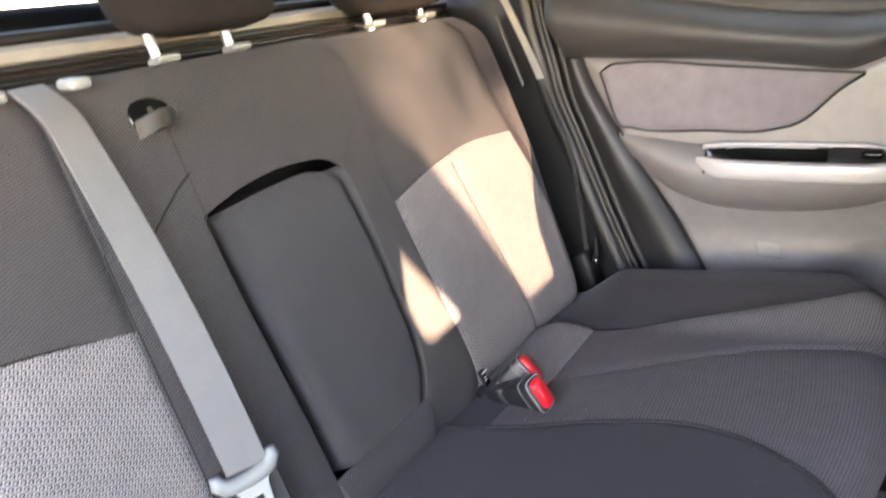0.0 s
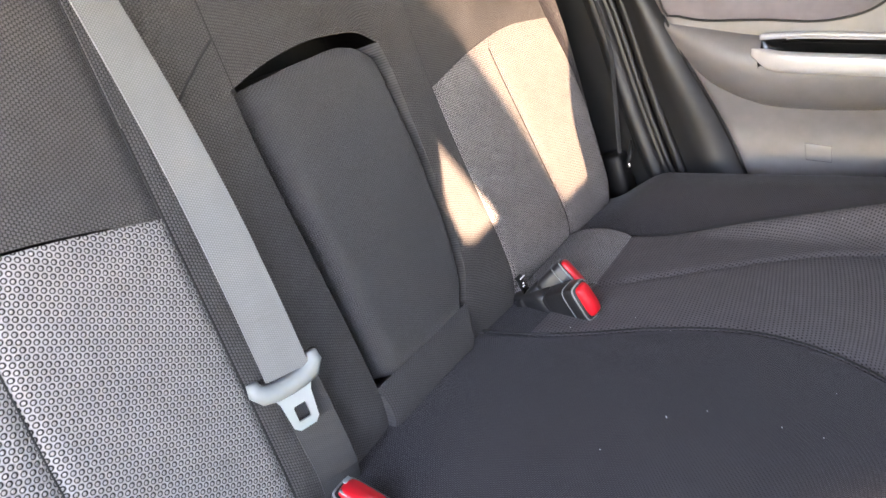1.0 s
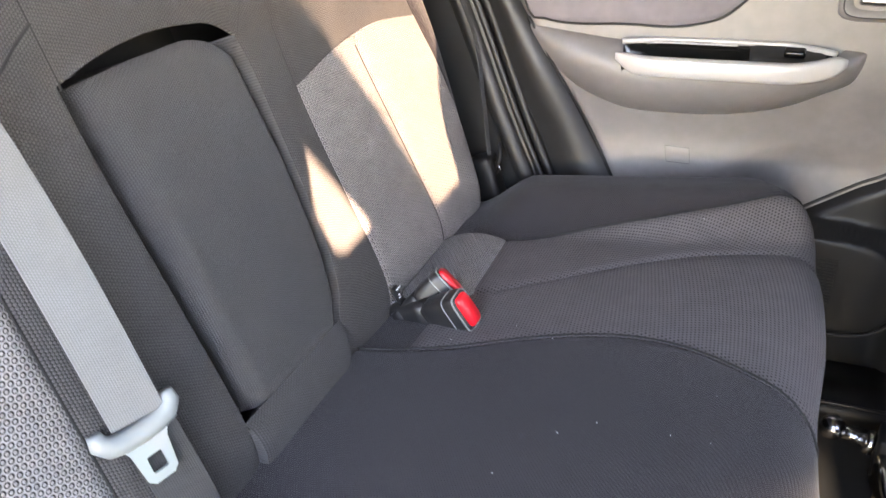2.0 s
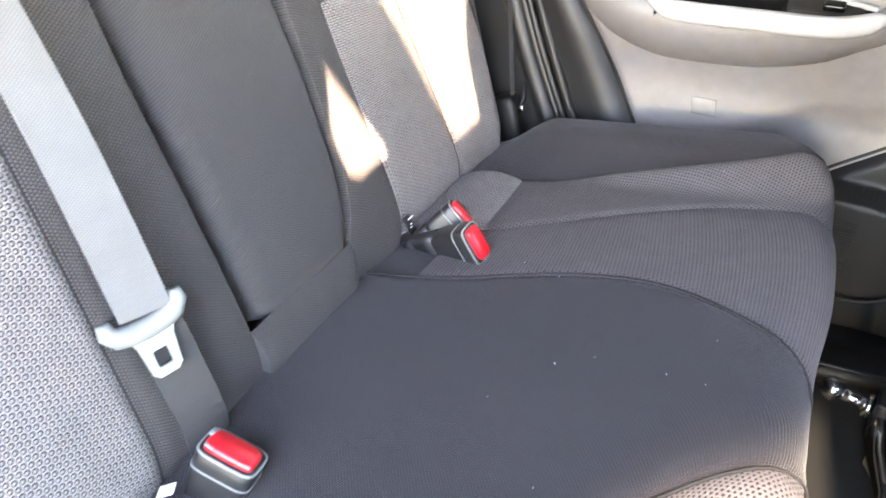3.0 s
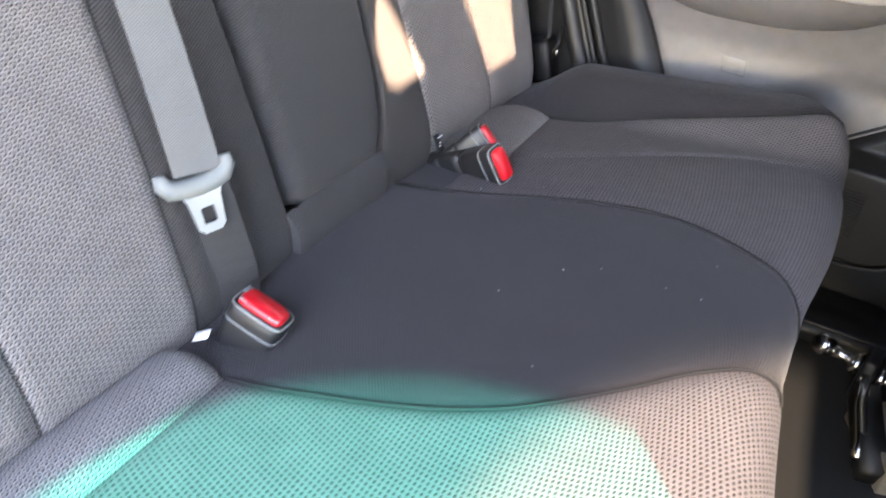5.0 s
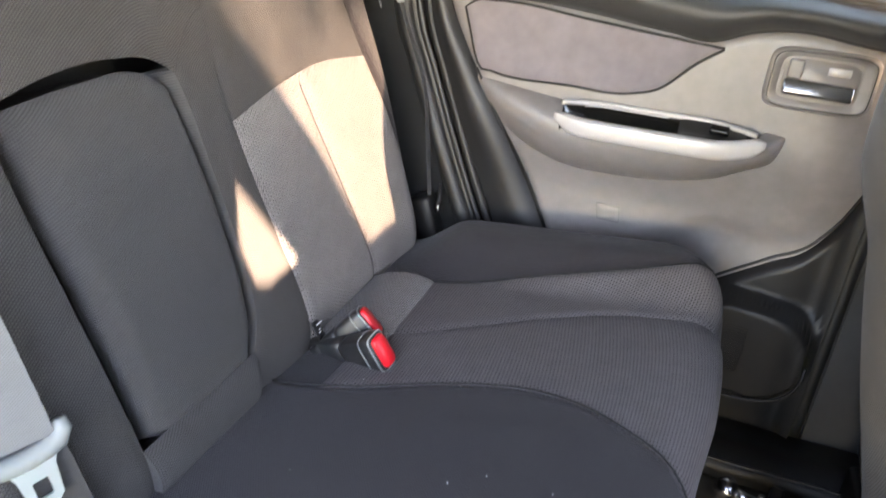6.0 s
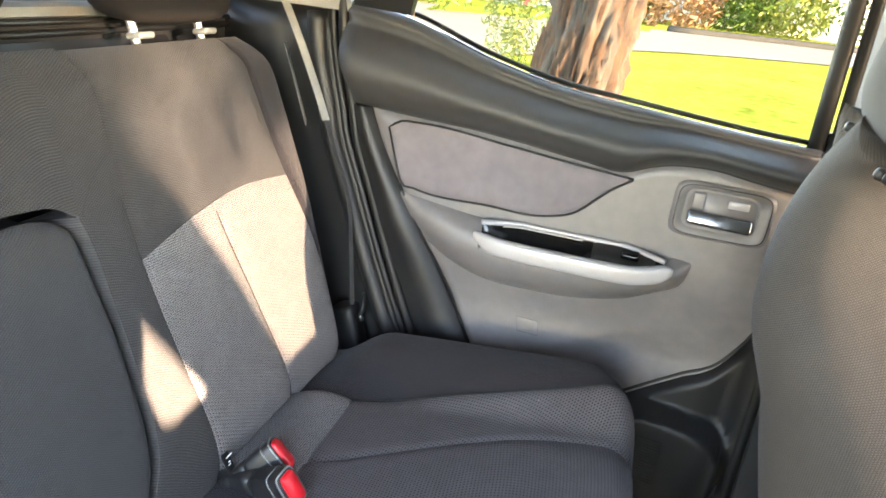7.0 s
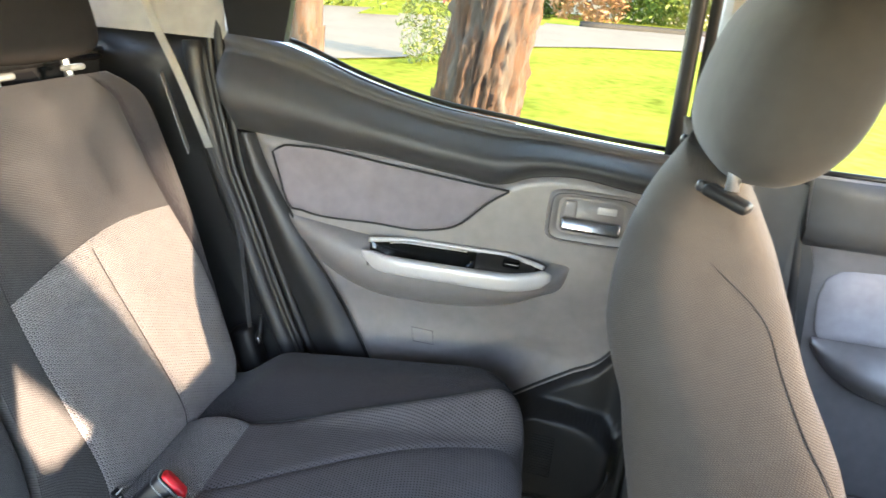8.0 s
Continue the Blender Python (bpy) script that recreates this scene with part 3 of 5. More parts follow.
def tongue():
    o = Matrix.Translation(on_back(-0.245, 0.520, 0.014)) @ pose(0, 0, 0, 0, -16.7, 0) @ pose(0, 0, 0, 0, 0, -21)
    # grey plastic bar with raised ends
    pts = []
    n = 24
    prof = [(-0.033, 0.008), (-0.033, -0.001), (-0.026, -0.009), (-0.015, -0.012), (0.0, -0.013), (0.015, -0.012), (0.026, -0.009), (0.033, -0.001), (0.033, 0.008)]
    t = tube("tongue_bar", [o @ Vector((0.0, y, z)) for y, z in prof], [0.006, 0.0085, 0.010, 0.010, 0.010, 0.010, 0.010, 0.0085, 0.006], TONGUEGREY, belt, "grey plastic tongue", 12)
    # flat steel plate with a window
    bm = bmesh.new()
    outer = [(-0.024, -0.010), (0.024, -0.010), (0.017, -0.026), (0.014, -0.055), (0.009, -0.060), (-0.009, -0.060), (-0.014, -0.055), (-0.017, -0.026)]
    inner = [(-0.006, -0.034), (0.006, -0.034), (0.007, -0.036), (0.007, -0.049), (0.006, -0.051), (-0.006, -0.051), (-0.007, -0.049), (-0.007, -0.036)]
    for x in (0.0, 0.003):
        for y, z in outer + inner:
            bm.verts.new((x, y, z))
    bm.verts.ensure_lookup_table()
    order_o = [0, 1, 2, 3, 4, 5, 6, 7]
    order_i = [8, 9, 10, 11, 12, 13, 14, 15]
    for k in range(8):
        k2 = (k + 1) % 8
        for base in (0, 16):
            bm.faces.new([bm.verts[base + order_o[k]], bm.verts[base + order_o[k2]], bm.verts[base + order_i[k2]], bm.verts[base + order_i[k]]])
        bm.faces.new([bm.verts[order_o[k]], bm.verts[order_o[k2]], bm.verts[16 + order_o[k2]], bm.verts[16 + order_o[k]]])
        bm.faces.new([bm.verts[order_i[k]], bm.verts[order_i[k2]], bm.verts[16 + order_i[k2]], bm.verts[16 + order_i[k]]])
    bmesh.ops.recalc_face_normals(bm, faces=bm.faces[:])
    bmesh.ops.transform(bm, matrix=o @ pose(0.002, 0, 0), verts=bm.verts[:])
    part("tongue_plate", bm, PLATE, belt, "bright steel tongue plate", smooth=False)


tongue()


def buckle(m, label, length=0.062, wide=0.040, thick=0.022, strap=0.06, flare=0.0):
    """A belt buckle; its local z runs out along the buckle to the button."""
    b = empty("belt_buckle", label, "buckle", group="rear belt buckles")
    rings = []
    for t, k in ((0, 0.84), (0.15, 0.91), (0.5, 0.97), (0.8, 1.0), (0.96, 1.0), (1.0, 0.93)):
        rings.append([tuple(m @ Vector((x, y, t * length))) for x, y in superring(0, 0, thick / 2 * k, wide / 2 * k, 5.0, 28)])
    loft("housing", rings, BUCKLEBLACK, b, "black plastic housing")
    rings = []
    for z, k in ((length - 0.004, 1.0), (length + 0.004, 1.0), (length + 0.007, 0.86)):
        rings.append([tuple(m @ Vector((x + 0.001, y, z))) for x, y in superring(0, 0, thick / 2 * 0.70 * k, wide / 2 * 0.84 * k, 5.0, 28)])
    loft("button", rings, RED, b, "red release button")
    tube("collar", [m @ Vector((x, y, length * 0.985)) for x, y in superring(0, 0, thick / 2 * 0.97, wide / 2 * 0.97, 5.0, 28)], 0.0014, TONGUEGREY, b, "worn grey rim", 6, True)
    tube("rim", [m @ Vector((x, y, length * 0.70)) for x, y in superring(0, 0, thick / 2 * 0.99, wide / 2 * 0.99, 5.0, 28)], 0.0010, TONGUEGREY, b, "", 6, True)
    rings = []
    for t in np.linspace(0, 1, 6):
        rings.append([tuple(m @ Vector((x, y, -strap * t + 0.004))) for x, y in superring(0, 0, thick / 2 * (0.86 - 0.30 * t), wide / 2 * (0.92 - 0.12 * t + flare * t), 4.0, 16)])
    loft("strap", rings, BUCKLEBLACK, b, "black sleeve over the strap")
    return b


def axes(base, out, wide):
    """A pose at base whose z points out and whose y points near wide."""
    z = Vector(out).normalized()
    x = Vector(wide).cross(z).normalized()
    y = z.cross(x)
    return Matrix.Translation(base) @ Matrix((x, y, z)).transposed().to_4x4()


upright = axes((0.147, -0.270, 0.343), (0.32, 0.25, 0.92), (0.92, 0.1, -0.38))
worn = buckle(upright, "black buckle with chipped red button standing up behind the cushion", 0.066, 0.060, 0.040)
for px, py, sx, sy in ((0.0115, -0.019, 0.006, 0.010), (-0.006, -0.0245, 0.012, 0.006), (0.0135, 0.017, 0.004, 0.012)):
    part("chip", box_bm(sx, sy, 0.002, 0.0008, 1, upright @ Matrix.Translation((px, py, 0.0708))), TONGUEGREY, worn, "pale chipped edge of the button")
buckle(axes((0.172, 0.209, 0.372), (0.83, -0.22, 0.44), (-0.70, -0.05, 0.70)), "black buckle with red button lying on the bench", 0.066, 0.058, 0.036, strap=0.115, flare=0.35)
buckle(axes((0.153, 0.227, 0.376), (0.66, 0.36, 0.66), (-0.60, 0.0, 0.80)), "second black buckle with red button beside the first", 0.050, 0.056, 0.036, strap=0.05)
part("paper_scrap", box_bm(0.018, 0.012, 0.0015, 0.0005, 1, pose(0.128, -0.300, 0.382, 10, -25, 20)), WHITE, None)
tagged(bpy.data.objects["paper_scrap"], "small white fabric tag poking from the seat gap", "tag")
crumb_bm = bmesh.new()
rng = random.Random(4)
for _ in range(12):
    y = rng.uniform(-0.25, 0.6)
    s = rng.uniform(0.10, 0.5)
    x, yy, z = cush(np.array(y), np.array(s))
    m = Matrix.Translation((float(x), y, float(z) + 0.0008)) @ pose(0, 0, 0, rng.uniform(0, 90), 0, rng.uniform(0, 180)) @ Matrix.Diagonal((0.0004, rng.uniform(0.0004, 0.0022), 0.0004, 1))
    bmesh.ops.create_icosphere(crumb_bm, subdivisions=1, radius=1.0, matrix=m)
tagged(part("lint", crumb_bm, WHITE), "tiny white lint specks on the bench", "lint", kind="stuff")

near_anchor = empty("belt_anchor", "black belt anchor beside the near seat", "anchor")
part("anchor_block", box_bm(0.04, 0.05, 0.07, 0.010, 3, pose(0.085, -0.705, 0.375, 0, -18, 0)), BLACK, near_anchor)
part("anchor_clip", box_bm(0.008, 0.012, 0.022, 0.003, 2, pose(0.112, -0.690, 0.400, 0, -18, 10)), CHROME, near_anchor, "bright metal clip")

# ---- far rear door ----
door = tagged(new("door_1"), "closed grey plastic rear car door with cloth insert and silver armrest cap", "door", kind="structure")
DY = 0.722
SILL = knots([(0.02, 1.03), (0.158, 1.008), (0.30, 0.962), (0.435, 0.932), (0.575, 0.918), (0.80, 0.90), (0.95, 0.895)])
CREASE = knots([(0.05, 0.838), (0.14, 0.832), (0.35, 0.822), (0.50, 0.806), (0.575, 0.800), (0.63, 0.822), (0.70, 0.832), (0.80, 0.822), (0.90, 0.812)])
EDGE_L = knots([(0.0, 0.50), (0.30, 0.385), (0.42, 0.328), (0.65, 0.20), (0.80, 0.115), (1.0, 0.062), (1.05, 0.055)])
EDGE_OUT = knots([(0.0, 0.40), (0.35, 0.248), (0.51, 0.178), (0.69, 0.108), (0.76, 0.080), (0.82, 0.066), (0.90, 0.046), (0.97, 0.034), (1.05, 0.030)])  # rear edge of the door
LOW = knots([(0.30, 0.10), (0.50, 0.24), (0.60, 0.315), (0.668, 0.362), (0.76, 0.428), (0.83, 0.485), (0.855, 0.53), (0.88, 0.62)])


def door_face(x, z):
    y = DY + 0.03 * smooth01((0.64 - z) / 0.16)  # drawn back below the armrest
    crown = 0.425 + 0.080 * smooth01((x - 0.47) / 0.20)  # the panel is hollowed below this line
    y = y + 0.016 * smooth01((crown - z) / 0.055) * smooth01((x - 0.42) / 0.12) * (1 - smooth01((x - 0.70) / 0.15))
    y = y + 0.015 * smooth01((x - 0.78) / 0.1) * smooth01((0.75 - z) / 0.1)
    return x, y, z


def door_ab(u, v):
    x = 0.06 + (0.885 - 0.06) * u
    z = 0.06 + (CREASE(x) - 0.06) * v
    xl = EDGE_L(z)
    x = xl + (0.885 - xl) * u
    return x, 0.06 + (CREASE(x) - 0.06) * v


panel("door_panel", door_face, door_ab, 70, 80, DOORGREY, door, 0.008, 0.012, False, skirt=0.05)


def upper_face(x, z):
    zs, zc = SILL(x), CREASE(x)
    w = np.clip((z - zc) / (zs - zc), 0, 1)
    bulge = 0.004 + 0.044 * np.sin(np.pi * np.clip(w / 0.80, 0, 1)) ** 1.1  # the padded roll
    ledge = 0.020 * smooth01((w - 0.76) / 0.10)  # and the narrow ledge under the glass
    return x, DY - bulge - ledge + 0.046 * w**4, z


def upper_door_ab(u, v):
    x = 0.045 + (0.885 - 0.045) * u
    xl = EDGE_OUT(CREASE(x) + (SILL(x) - CREASE(x)) * v)
    x = xl + (0.885 - xl) * u
    zc = CREASE(x) - 0.004
    return x, zc + (SILL(x) - zc) * v


panel("upper_trim", upper_face, upper_door_ab, 60, 24, UPPER, door, 0.012, 0.014, False)


def band_face(a, z):
    """The rounded band down the rear edge of the door; a runs from the outer edge to the panel."""
    lo, hi = EDGE_OUT(z), EDGE_L(z) - 0.002
    y = DY + 0.012 - 0.026 * np.sin(np.pi * np.clip(0.08 + 0.86 * a**1.3, 0, 1)) ** 0.8
    return lo + (hi - lo) * a, y + 0.016 * smooth01((0.64 - z) / 0.2), z


panel("edge_trim", band_face, lambda u, v: (u, 0.10 + 0.735 * v), 16, 60, SHADETRIM, door, 0.0, 0.008, False)
tube("edge_gap", [(float(EDGE_L(z)), float(door_face(np.array(float(EDGE_L(z))), np.array(z))[1]) - 0.001, z) for z in np.linspace(0.30, 0.70, 30)], 0.0026, RUBBER, door, "", 6)
tube("window_seal", [(x, DY + 0.034, float(SILL(x)) + 0.001) for x in np.linspace(0.155, 0.88, 40)], 0.0045, RUBBER, door, "black rubber window seal")

rings = []
for x in np.linspace(-0.02, 0.90, 40):
    zt = float(SILL(max(x, 0.02))) - 0.018
    rings.append([(x, DY + 0.070, 0.0), (x, DY + 0.070, zt), (x, DY + 0.10, zt - 0.01), (x, DY + 0.12, 0.5), (x, DY + 0.10, 0.0)])
loft("outer_skin", [[(x, y + (0.020 if k in (0, 1) else 0.0), z) for k, (x, y, z) in enumerate(r)] for r in rings], WHITEPAINT, door, "white outer door skin", smooth=False)
loft("door_liner", [[(r[0][0], DY + 0.068, 0.0), (r[0][0], DY + 0.040, r[1][2] + 0.010), (r[0][0], DY + 0.052, r[1][2] + 0.010), (r[0][0], DY + 0.080, 0.0)] for r in rings], RUBBER, door, "", smooth=False)
INS_T = knots([(0.0, 0.806), (0.04, 0.819), (0.12, 0.823), (0.5, 0.812), (0.8, 0.800), (1.0, 0.793)])
INS_B = knots([(0.0, 0.735), (0.03, 0.708), (0.10, 0.699), (0.45, 0.694), (0.70, 0.697), (0.80, 0.712), (0.93, 0.768), (1.0, 0.791)])


def ins_ab(u, v):
    x = 0.140 + (0.592 - 0.140) * u
    zt, zb = INS_T(u), INS_B(u)
    return x + 0.022 * (1 - v) * (1 - u) ** 4, zb + (zt - zb) * v


def ins_face(x, z):
    return x, door_face(x, z)[1] - 0.007, z


panel("cloth_insert", ins_face, ins_ab, 60, 16, DOORCLOTH, door, 0.004, 0.010, False, "grey mauve cloth insert")
pts = [(0.140 + 0.452 * u + 0.022 * (1 - u) ** 4, DY - 0.0055, float(INS_B(u))) for u in np.linspace(0, 1, 40)]
pts += [(0.140 + 0.452 * u, DY - 0.0055, float(INS_T(u))) for u in np.linspace(1, 0, 40)]
# black cord laid round the insert for the shadow in its gap
tube("insert_gap_shade", [(x, y - 0.0012, z) for x, y, z in pts], 0.0022, RUBBER, door, "", 6, True)

# armrest moulding: a shelf that swells out of the panel
ARM_ZT = knots([(0.16, 0.690), (0.25, 0.678), (0.34, 0.668), (0.50, 0.672), (0.62, 0.668), (0.70, 0.666), (0.80, 0.655)])
ARM_ZB = knots([(0.16, 0.665), (0.20, 0.620), (0.253, 0.580), (0.337, 0.545), (0.446, 0.538), (0.56, 0.548), (0.625, 0.565), (0.683, 0.594), (0.71, 0.606), (0.728, 0.622)])
ARM_P = knots([(0.16, 0.004), (0.22, 0.026), (0.30, 0.045), (0.40, 0.056), (0.60, 0.055), (0.66, 0.053), (0.69, 0.047), (0.710, 0.030), (0.728, -0.004)])


def rest_face(x, f):
    zt, zb, p = ARM_ZT(x), ARM_ZB(x), ARM_P(x)
    y = DY + 0.004 + 0.018 * smooth01(f) - p * np.sin(np.pi * np.clip(f, 0, 1)) ** 0.55
    return x, y, zt + (zb - zt) * f


def rest_ab(u, v):
    x = 0.165 + 0.563 * u
    f0 = 0.33 * smooth01((x - 0.335) / 0.03) * smooth01((0.690 - x) / 0.03)  # open above the pull cup
    return x, f0 + (1 - f0) * v


panel("armrest_moulding", rest_face, rest_ab, 90, 26, DOORGREY, door, 0.0, 0.01, False)
# black pull cup and silver cap
CUP_F = knots([(0.345, 0.672), (0.38, 0.664), (0.50, 0.659), (0.62, 0.663), (0.672, 0.672)])


def cup_face(x, v):
    yf = CUP_F(x) + 0.004
    yb = 0.716 - 0.030 * (1 - np.clip((x - 0.335) / 0.07, 0, 1)) - 0.012 * np.clip((x - 0.55) / 0.13, 0, 1) ** 2 - 0.02 * np.clip((x - 0.64) / 0.04, 0, 1)
    y = yf + (yb - yf) * v
    return x, y, 0.650 + 0.020 * v - 0.026 * np.sin(np.pi * v) * smooth01((0.56 - x) / 0.04) - 0.008 * np.sin(np.pi * v)


panel("pull_cup", cup_face, lambda u, v: (0.348 + 0.325 * u, v), 60, 12, GLOSSBLACK, door, 0.004, 0.006, False, "glossy black pull cup", skirt=0.004)
rings = []
for x in np.linspace(0.336, 0.690, 44):
    y = float(CUP_F(x)) - 0.004
    e = min(1.0, (x - 0.334) / 0.03, (0.692 - x) / 0.02)
    h = 0.0165 * max(0.12, e) ** 0.5
    zc = 0.637 + 0.012 * max(0.0, 1 - (x - 0.336) / 0.05) ** 2 + 0.018 * max(0.0, (x - 0.60) / 0.09) ** 2
    rings.append([(x, y + b, zc + a) for a, b in superring(0, 0.004, h, 0.010 * max(0.3, e), 3.2, 18)])
loft("armrest_cap", rings, SILVER, door, "silver painted armrest cap")
tube("cap_back", [(0.345 + 0.33 * t, 0.716 - 0.030 * max(0, 1 - t / 0.2) - 0.026 * max(0, (t - 0.75) / 0.25) ** 1.5, 0.671 - 0.006 * max(0, (t - 0.8) / 0.2)) for t in np.linspace(0, 1, 40)], 0.0050, SILVER, door, "silver trim edge")
panel("switch_panel", lambda x, v: (x, cup_face(x, v)[1], cup_face(x, v)[2] + 0.0045), lambda u, v: (0.548 + 0.112 * u, 0.05 + 0.9 * v), 14, 8, PLASTIC, door, 0.002, 0.004, False, "dark grey switch panel")
part("window_switch", box_bm(0.032, 0.018, 0.012, 0.004, 3, pose(0.615, 0.692, 0.664, 25, 0, -5)), GLOSSBLACK, door, "dark window switch")
# the highlight in the cup, made as a thin silver tube
tube("cup_highlight", [(0.385 + 0.145 * t, 0.706 - 0.014 * max(0.0, 1 - t / 0.25) ** 2, 0.668) for t in np.linspace(0, 1, 20)], 0.0016, SILVER, door, "silver line for the highlight along the cup", 6)

# inner handle
def rect_ring(x0, x1, z0, z1, y, power=6.0, n=40):
    return [(a, y, b) for a, b in superring((x0 + x1) / 2, (z0 + z1) / 2, (x1 - x0) / 2, (z1 - z0) / 2, power, n)]


def shear(pts, k=0.0):
    return [(x, y, z + k * (x - 0.745)) for x, y, z in pts]


handle = loft("handle_bezel", [shear(r) for r in (rect_ring(0.664, 0.832, 0.709, 0.812, DY + 0.004), rect_ring(0.667, 0.829, 0.712, 0.809, DY - 0.007), rect_ring(0.676, 0.820, 0.720, 0.802, DY - 0.008), rect_ring(0.686, 0.806, 0.728, 0.797, DY + 0.001), rect_ring(0.690, 0.802, 0.732, 0.793, DY + 0.003))], DOORGREY, door, "grey handle surround", caps=True)
loft("handle_recess", [rect_ring(0.690, 0.804, 0.733, 0.794, DY + 0.0005, 5), rect_ring(0.691, 0.803, 0.734, 0.793, DY - 0.001, 5)], DOORGREY, handle)
part("recess_plate", box_bm(0.034, 0.003, 0.013, 0.001, 1, pose(0.772, DY - 0.0015, 0.779)), SILVER, handle, "pale embossed plate")
part("lever", box_bm(0.108, 0.014, 0.026, 0.006, 4, pose(0.746, DY - 0.009, 0.748, -20, 1, 0)), CHROME, handle, "chrome door lever")
part("lock_tab", box_bm(0.022, 0.010, 0.030, 0.003, 3, pose(0.706, DY - 0.004, 0.777)), DOORGREY, handle, "grey lock tab")
tube("bezel_groove", rect_ring(0.672, 0.824, 0.7165, 0.8055, DY - 0.0078), 0.0010, RUBBER, handle, "", 6, True)
# small blank square and the dark lower trim
tube("blank_plate_rim", [(x, float(door_face(np.array(x), np.array(z))[1]) - 0.0005, z) for x, z in ((0.430, 0.472), (0.474, 0.470), (0.478, 0.440), (0.436, 0.441))], 0.0006, PLASTIC, door, "", 5, True)
panel("blank_plate", lambda x, z: (x, door_face(x, z)[1] - 0.0015, z), lambda u, v: (0.434 + 0.041 * u, 0.442 + 0.029 * v - 0.002 * u), 8, 6, DOORGREY, door, 0.001, 0.004, False)


def low_ab(u, v):
    x = 0.45 + 0.43 * u
    zt = LOW(x)
    return x, 0.03 + (zt - 0.03) * v


def low_face(x, z):
    zt = LOW(x)
    y = door_face(x, zt)[1] + 0.004
    y = y - 0.020 * smooth01((zt - z) / 0.03)
    # map pocket swelling inwards with a rounded outline
    r = np.abs((x - 0.725) / 0.150) ** 3 + np.abs((z - 0.255) / 0.105) ** 3
    y = y - 0.055 * smooth01((1 - r) / 0.35) * smooth01((zt - 0.012 - z) / 0.03)
    return x, y, z


panel("lower_trim", low_face, low_ab, 50, 60, POCKET, door, 0.004, 0.008, False, "black plastic lower trim and map pocket")
tube("trim_gap", [(x, float(door_face(np.array(x), LOW(x))[1]) - 0.002, float(LOW(x)) + 0.001) for x in np.linspace(0.52, 0.88, 40)], 0.003, RUBBER, door)
for k in range(16):
    z = 0.215 + 0.0062 * k
    tube("rib", [(0.70 + 0.05 * t, float(low_face(np.array(0.70 + 0.05 * t), np.array(z))[1]) - 0.0005, z) for t in np.linspace(0, 1, 6)], 0.0009, BLACK, door, "", 5)
tube("pocket_lip", [(0.725 + 0.138 * math.copysign(abs(math.cos(a)) ** 0.667, math.cos(a)), 0.690, 0.255 + 0.097 * math.copysign(abs(math.sin(a)) ** 0.667, math.sin(a))) for a in np.linspace(-math.pi, 0, 28)], 0.003, POCKET, door, "rounded lip of the map pocket", 8)
tube("door_seal", [(float(EDGE_OUT(z)) - 0.008, DY + 0.016, z) for z in np.linspace(0.12, 1.06, 40)], 0.010, RUBBER, door, "black rubber door seal")
# black quarter trim and window frame
verts = [(0.055, DY + 0.010, 1.012), (0.160, DY + 0.010, 1.008), (0.235, DY - 0.05, 1.34), (0.02, DY - 0.05, 1.34)]
rings = [[(x, y - d, z) for x, y, z in verts] for d in (0.0, 0.022)]
loft("quarter_trim", rings, BLACK, door, "black plastic quarter trim", smooth=False)


def glass_material(name, tint, rough=0.0, ior=1.45):
    m = bpy.data.materials.new(name)
    m.use_nodes = True
    nt = m.node_tree
    b = nt.nodes["Principled BSDF"]
    b.inputs["Base Color"].default_value = (*tint, 1)
    b.inputs["Roughness"].default_value = rough
    b.inputs["IOR"].default_value = ior
    b.inputs["Transmission Weight"].default_value = 1.0
    return m


GLASS = glass_material("clear_glass", (0.70, 0.74, 0.66), ior=1.12)
TINT = glass_material("tinted_glass", (0.25, 0.27, 0.27))


def pane(name, corners, mat, parent, thick=0.004, label=""):
    a, b, c = (Vector(corners[i]) for i in range(3))
    n = (b - a).cross(c - a).normalized() * thick
    ob = loft(name, [[tuple(Vector(p)) for p in corners], [tuple(Vector(p) + n) for p in corners]], mat, parent, label, smooth=False)
    ob.visible_shadow = False
    return ob


pane("window_pane", [(0.14, DY + 0.03, 1.005), (0.45, DY + 0.03, 0.92), (0.87, DY + 0.03, 0.89), (0.85, DY - 0.03, 1.33), (0.22, DY - 0.03, 1.33)], GLASS, door, label="clear window glass")
tube("window_frame", [(0.868, DY + 0.035, 0.88), (0.862, DY + 0.02, 1.00), (0.852, DY - 0.01, 1.20), (0.843, DY - 0.04, 1.34)], 0.014, RUBBER, door, "black window frame", 10)
tube("frame_rail", [(0.895, DY + 0.03, 0.88), (0.889, DY + 0.015, 1.00), (0.879, DY - 0.015, 1.20), (0.870, DY - 0.045, 1.34)], 0.010, BLACK, door, "", 10)

# ---- pillars and rear of the cabin ----
def wall_part(name, x0, x1, y0, y1, z0, z1, mat, label, category="wall", bevel=0.0):
    ob = part(name, box_bm(x1 - x0, y1 - y0, z1 - z0, bevel, 3, pose((x0 + x1) / 2, (y0 + y1) / 2, (z0 + z1) / 2)), mat, smooth=bevel > 0)
    return tagged(ob, label, category, kind="structure")


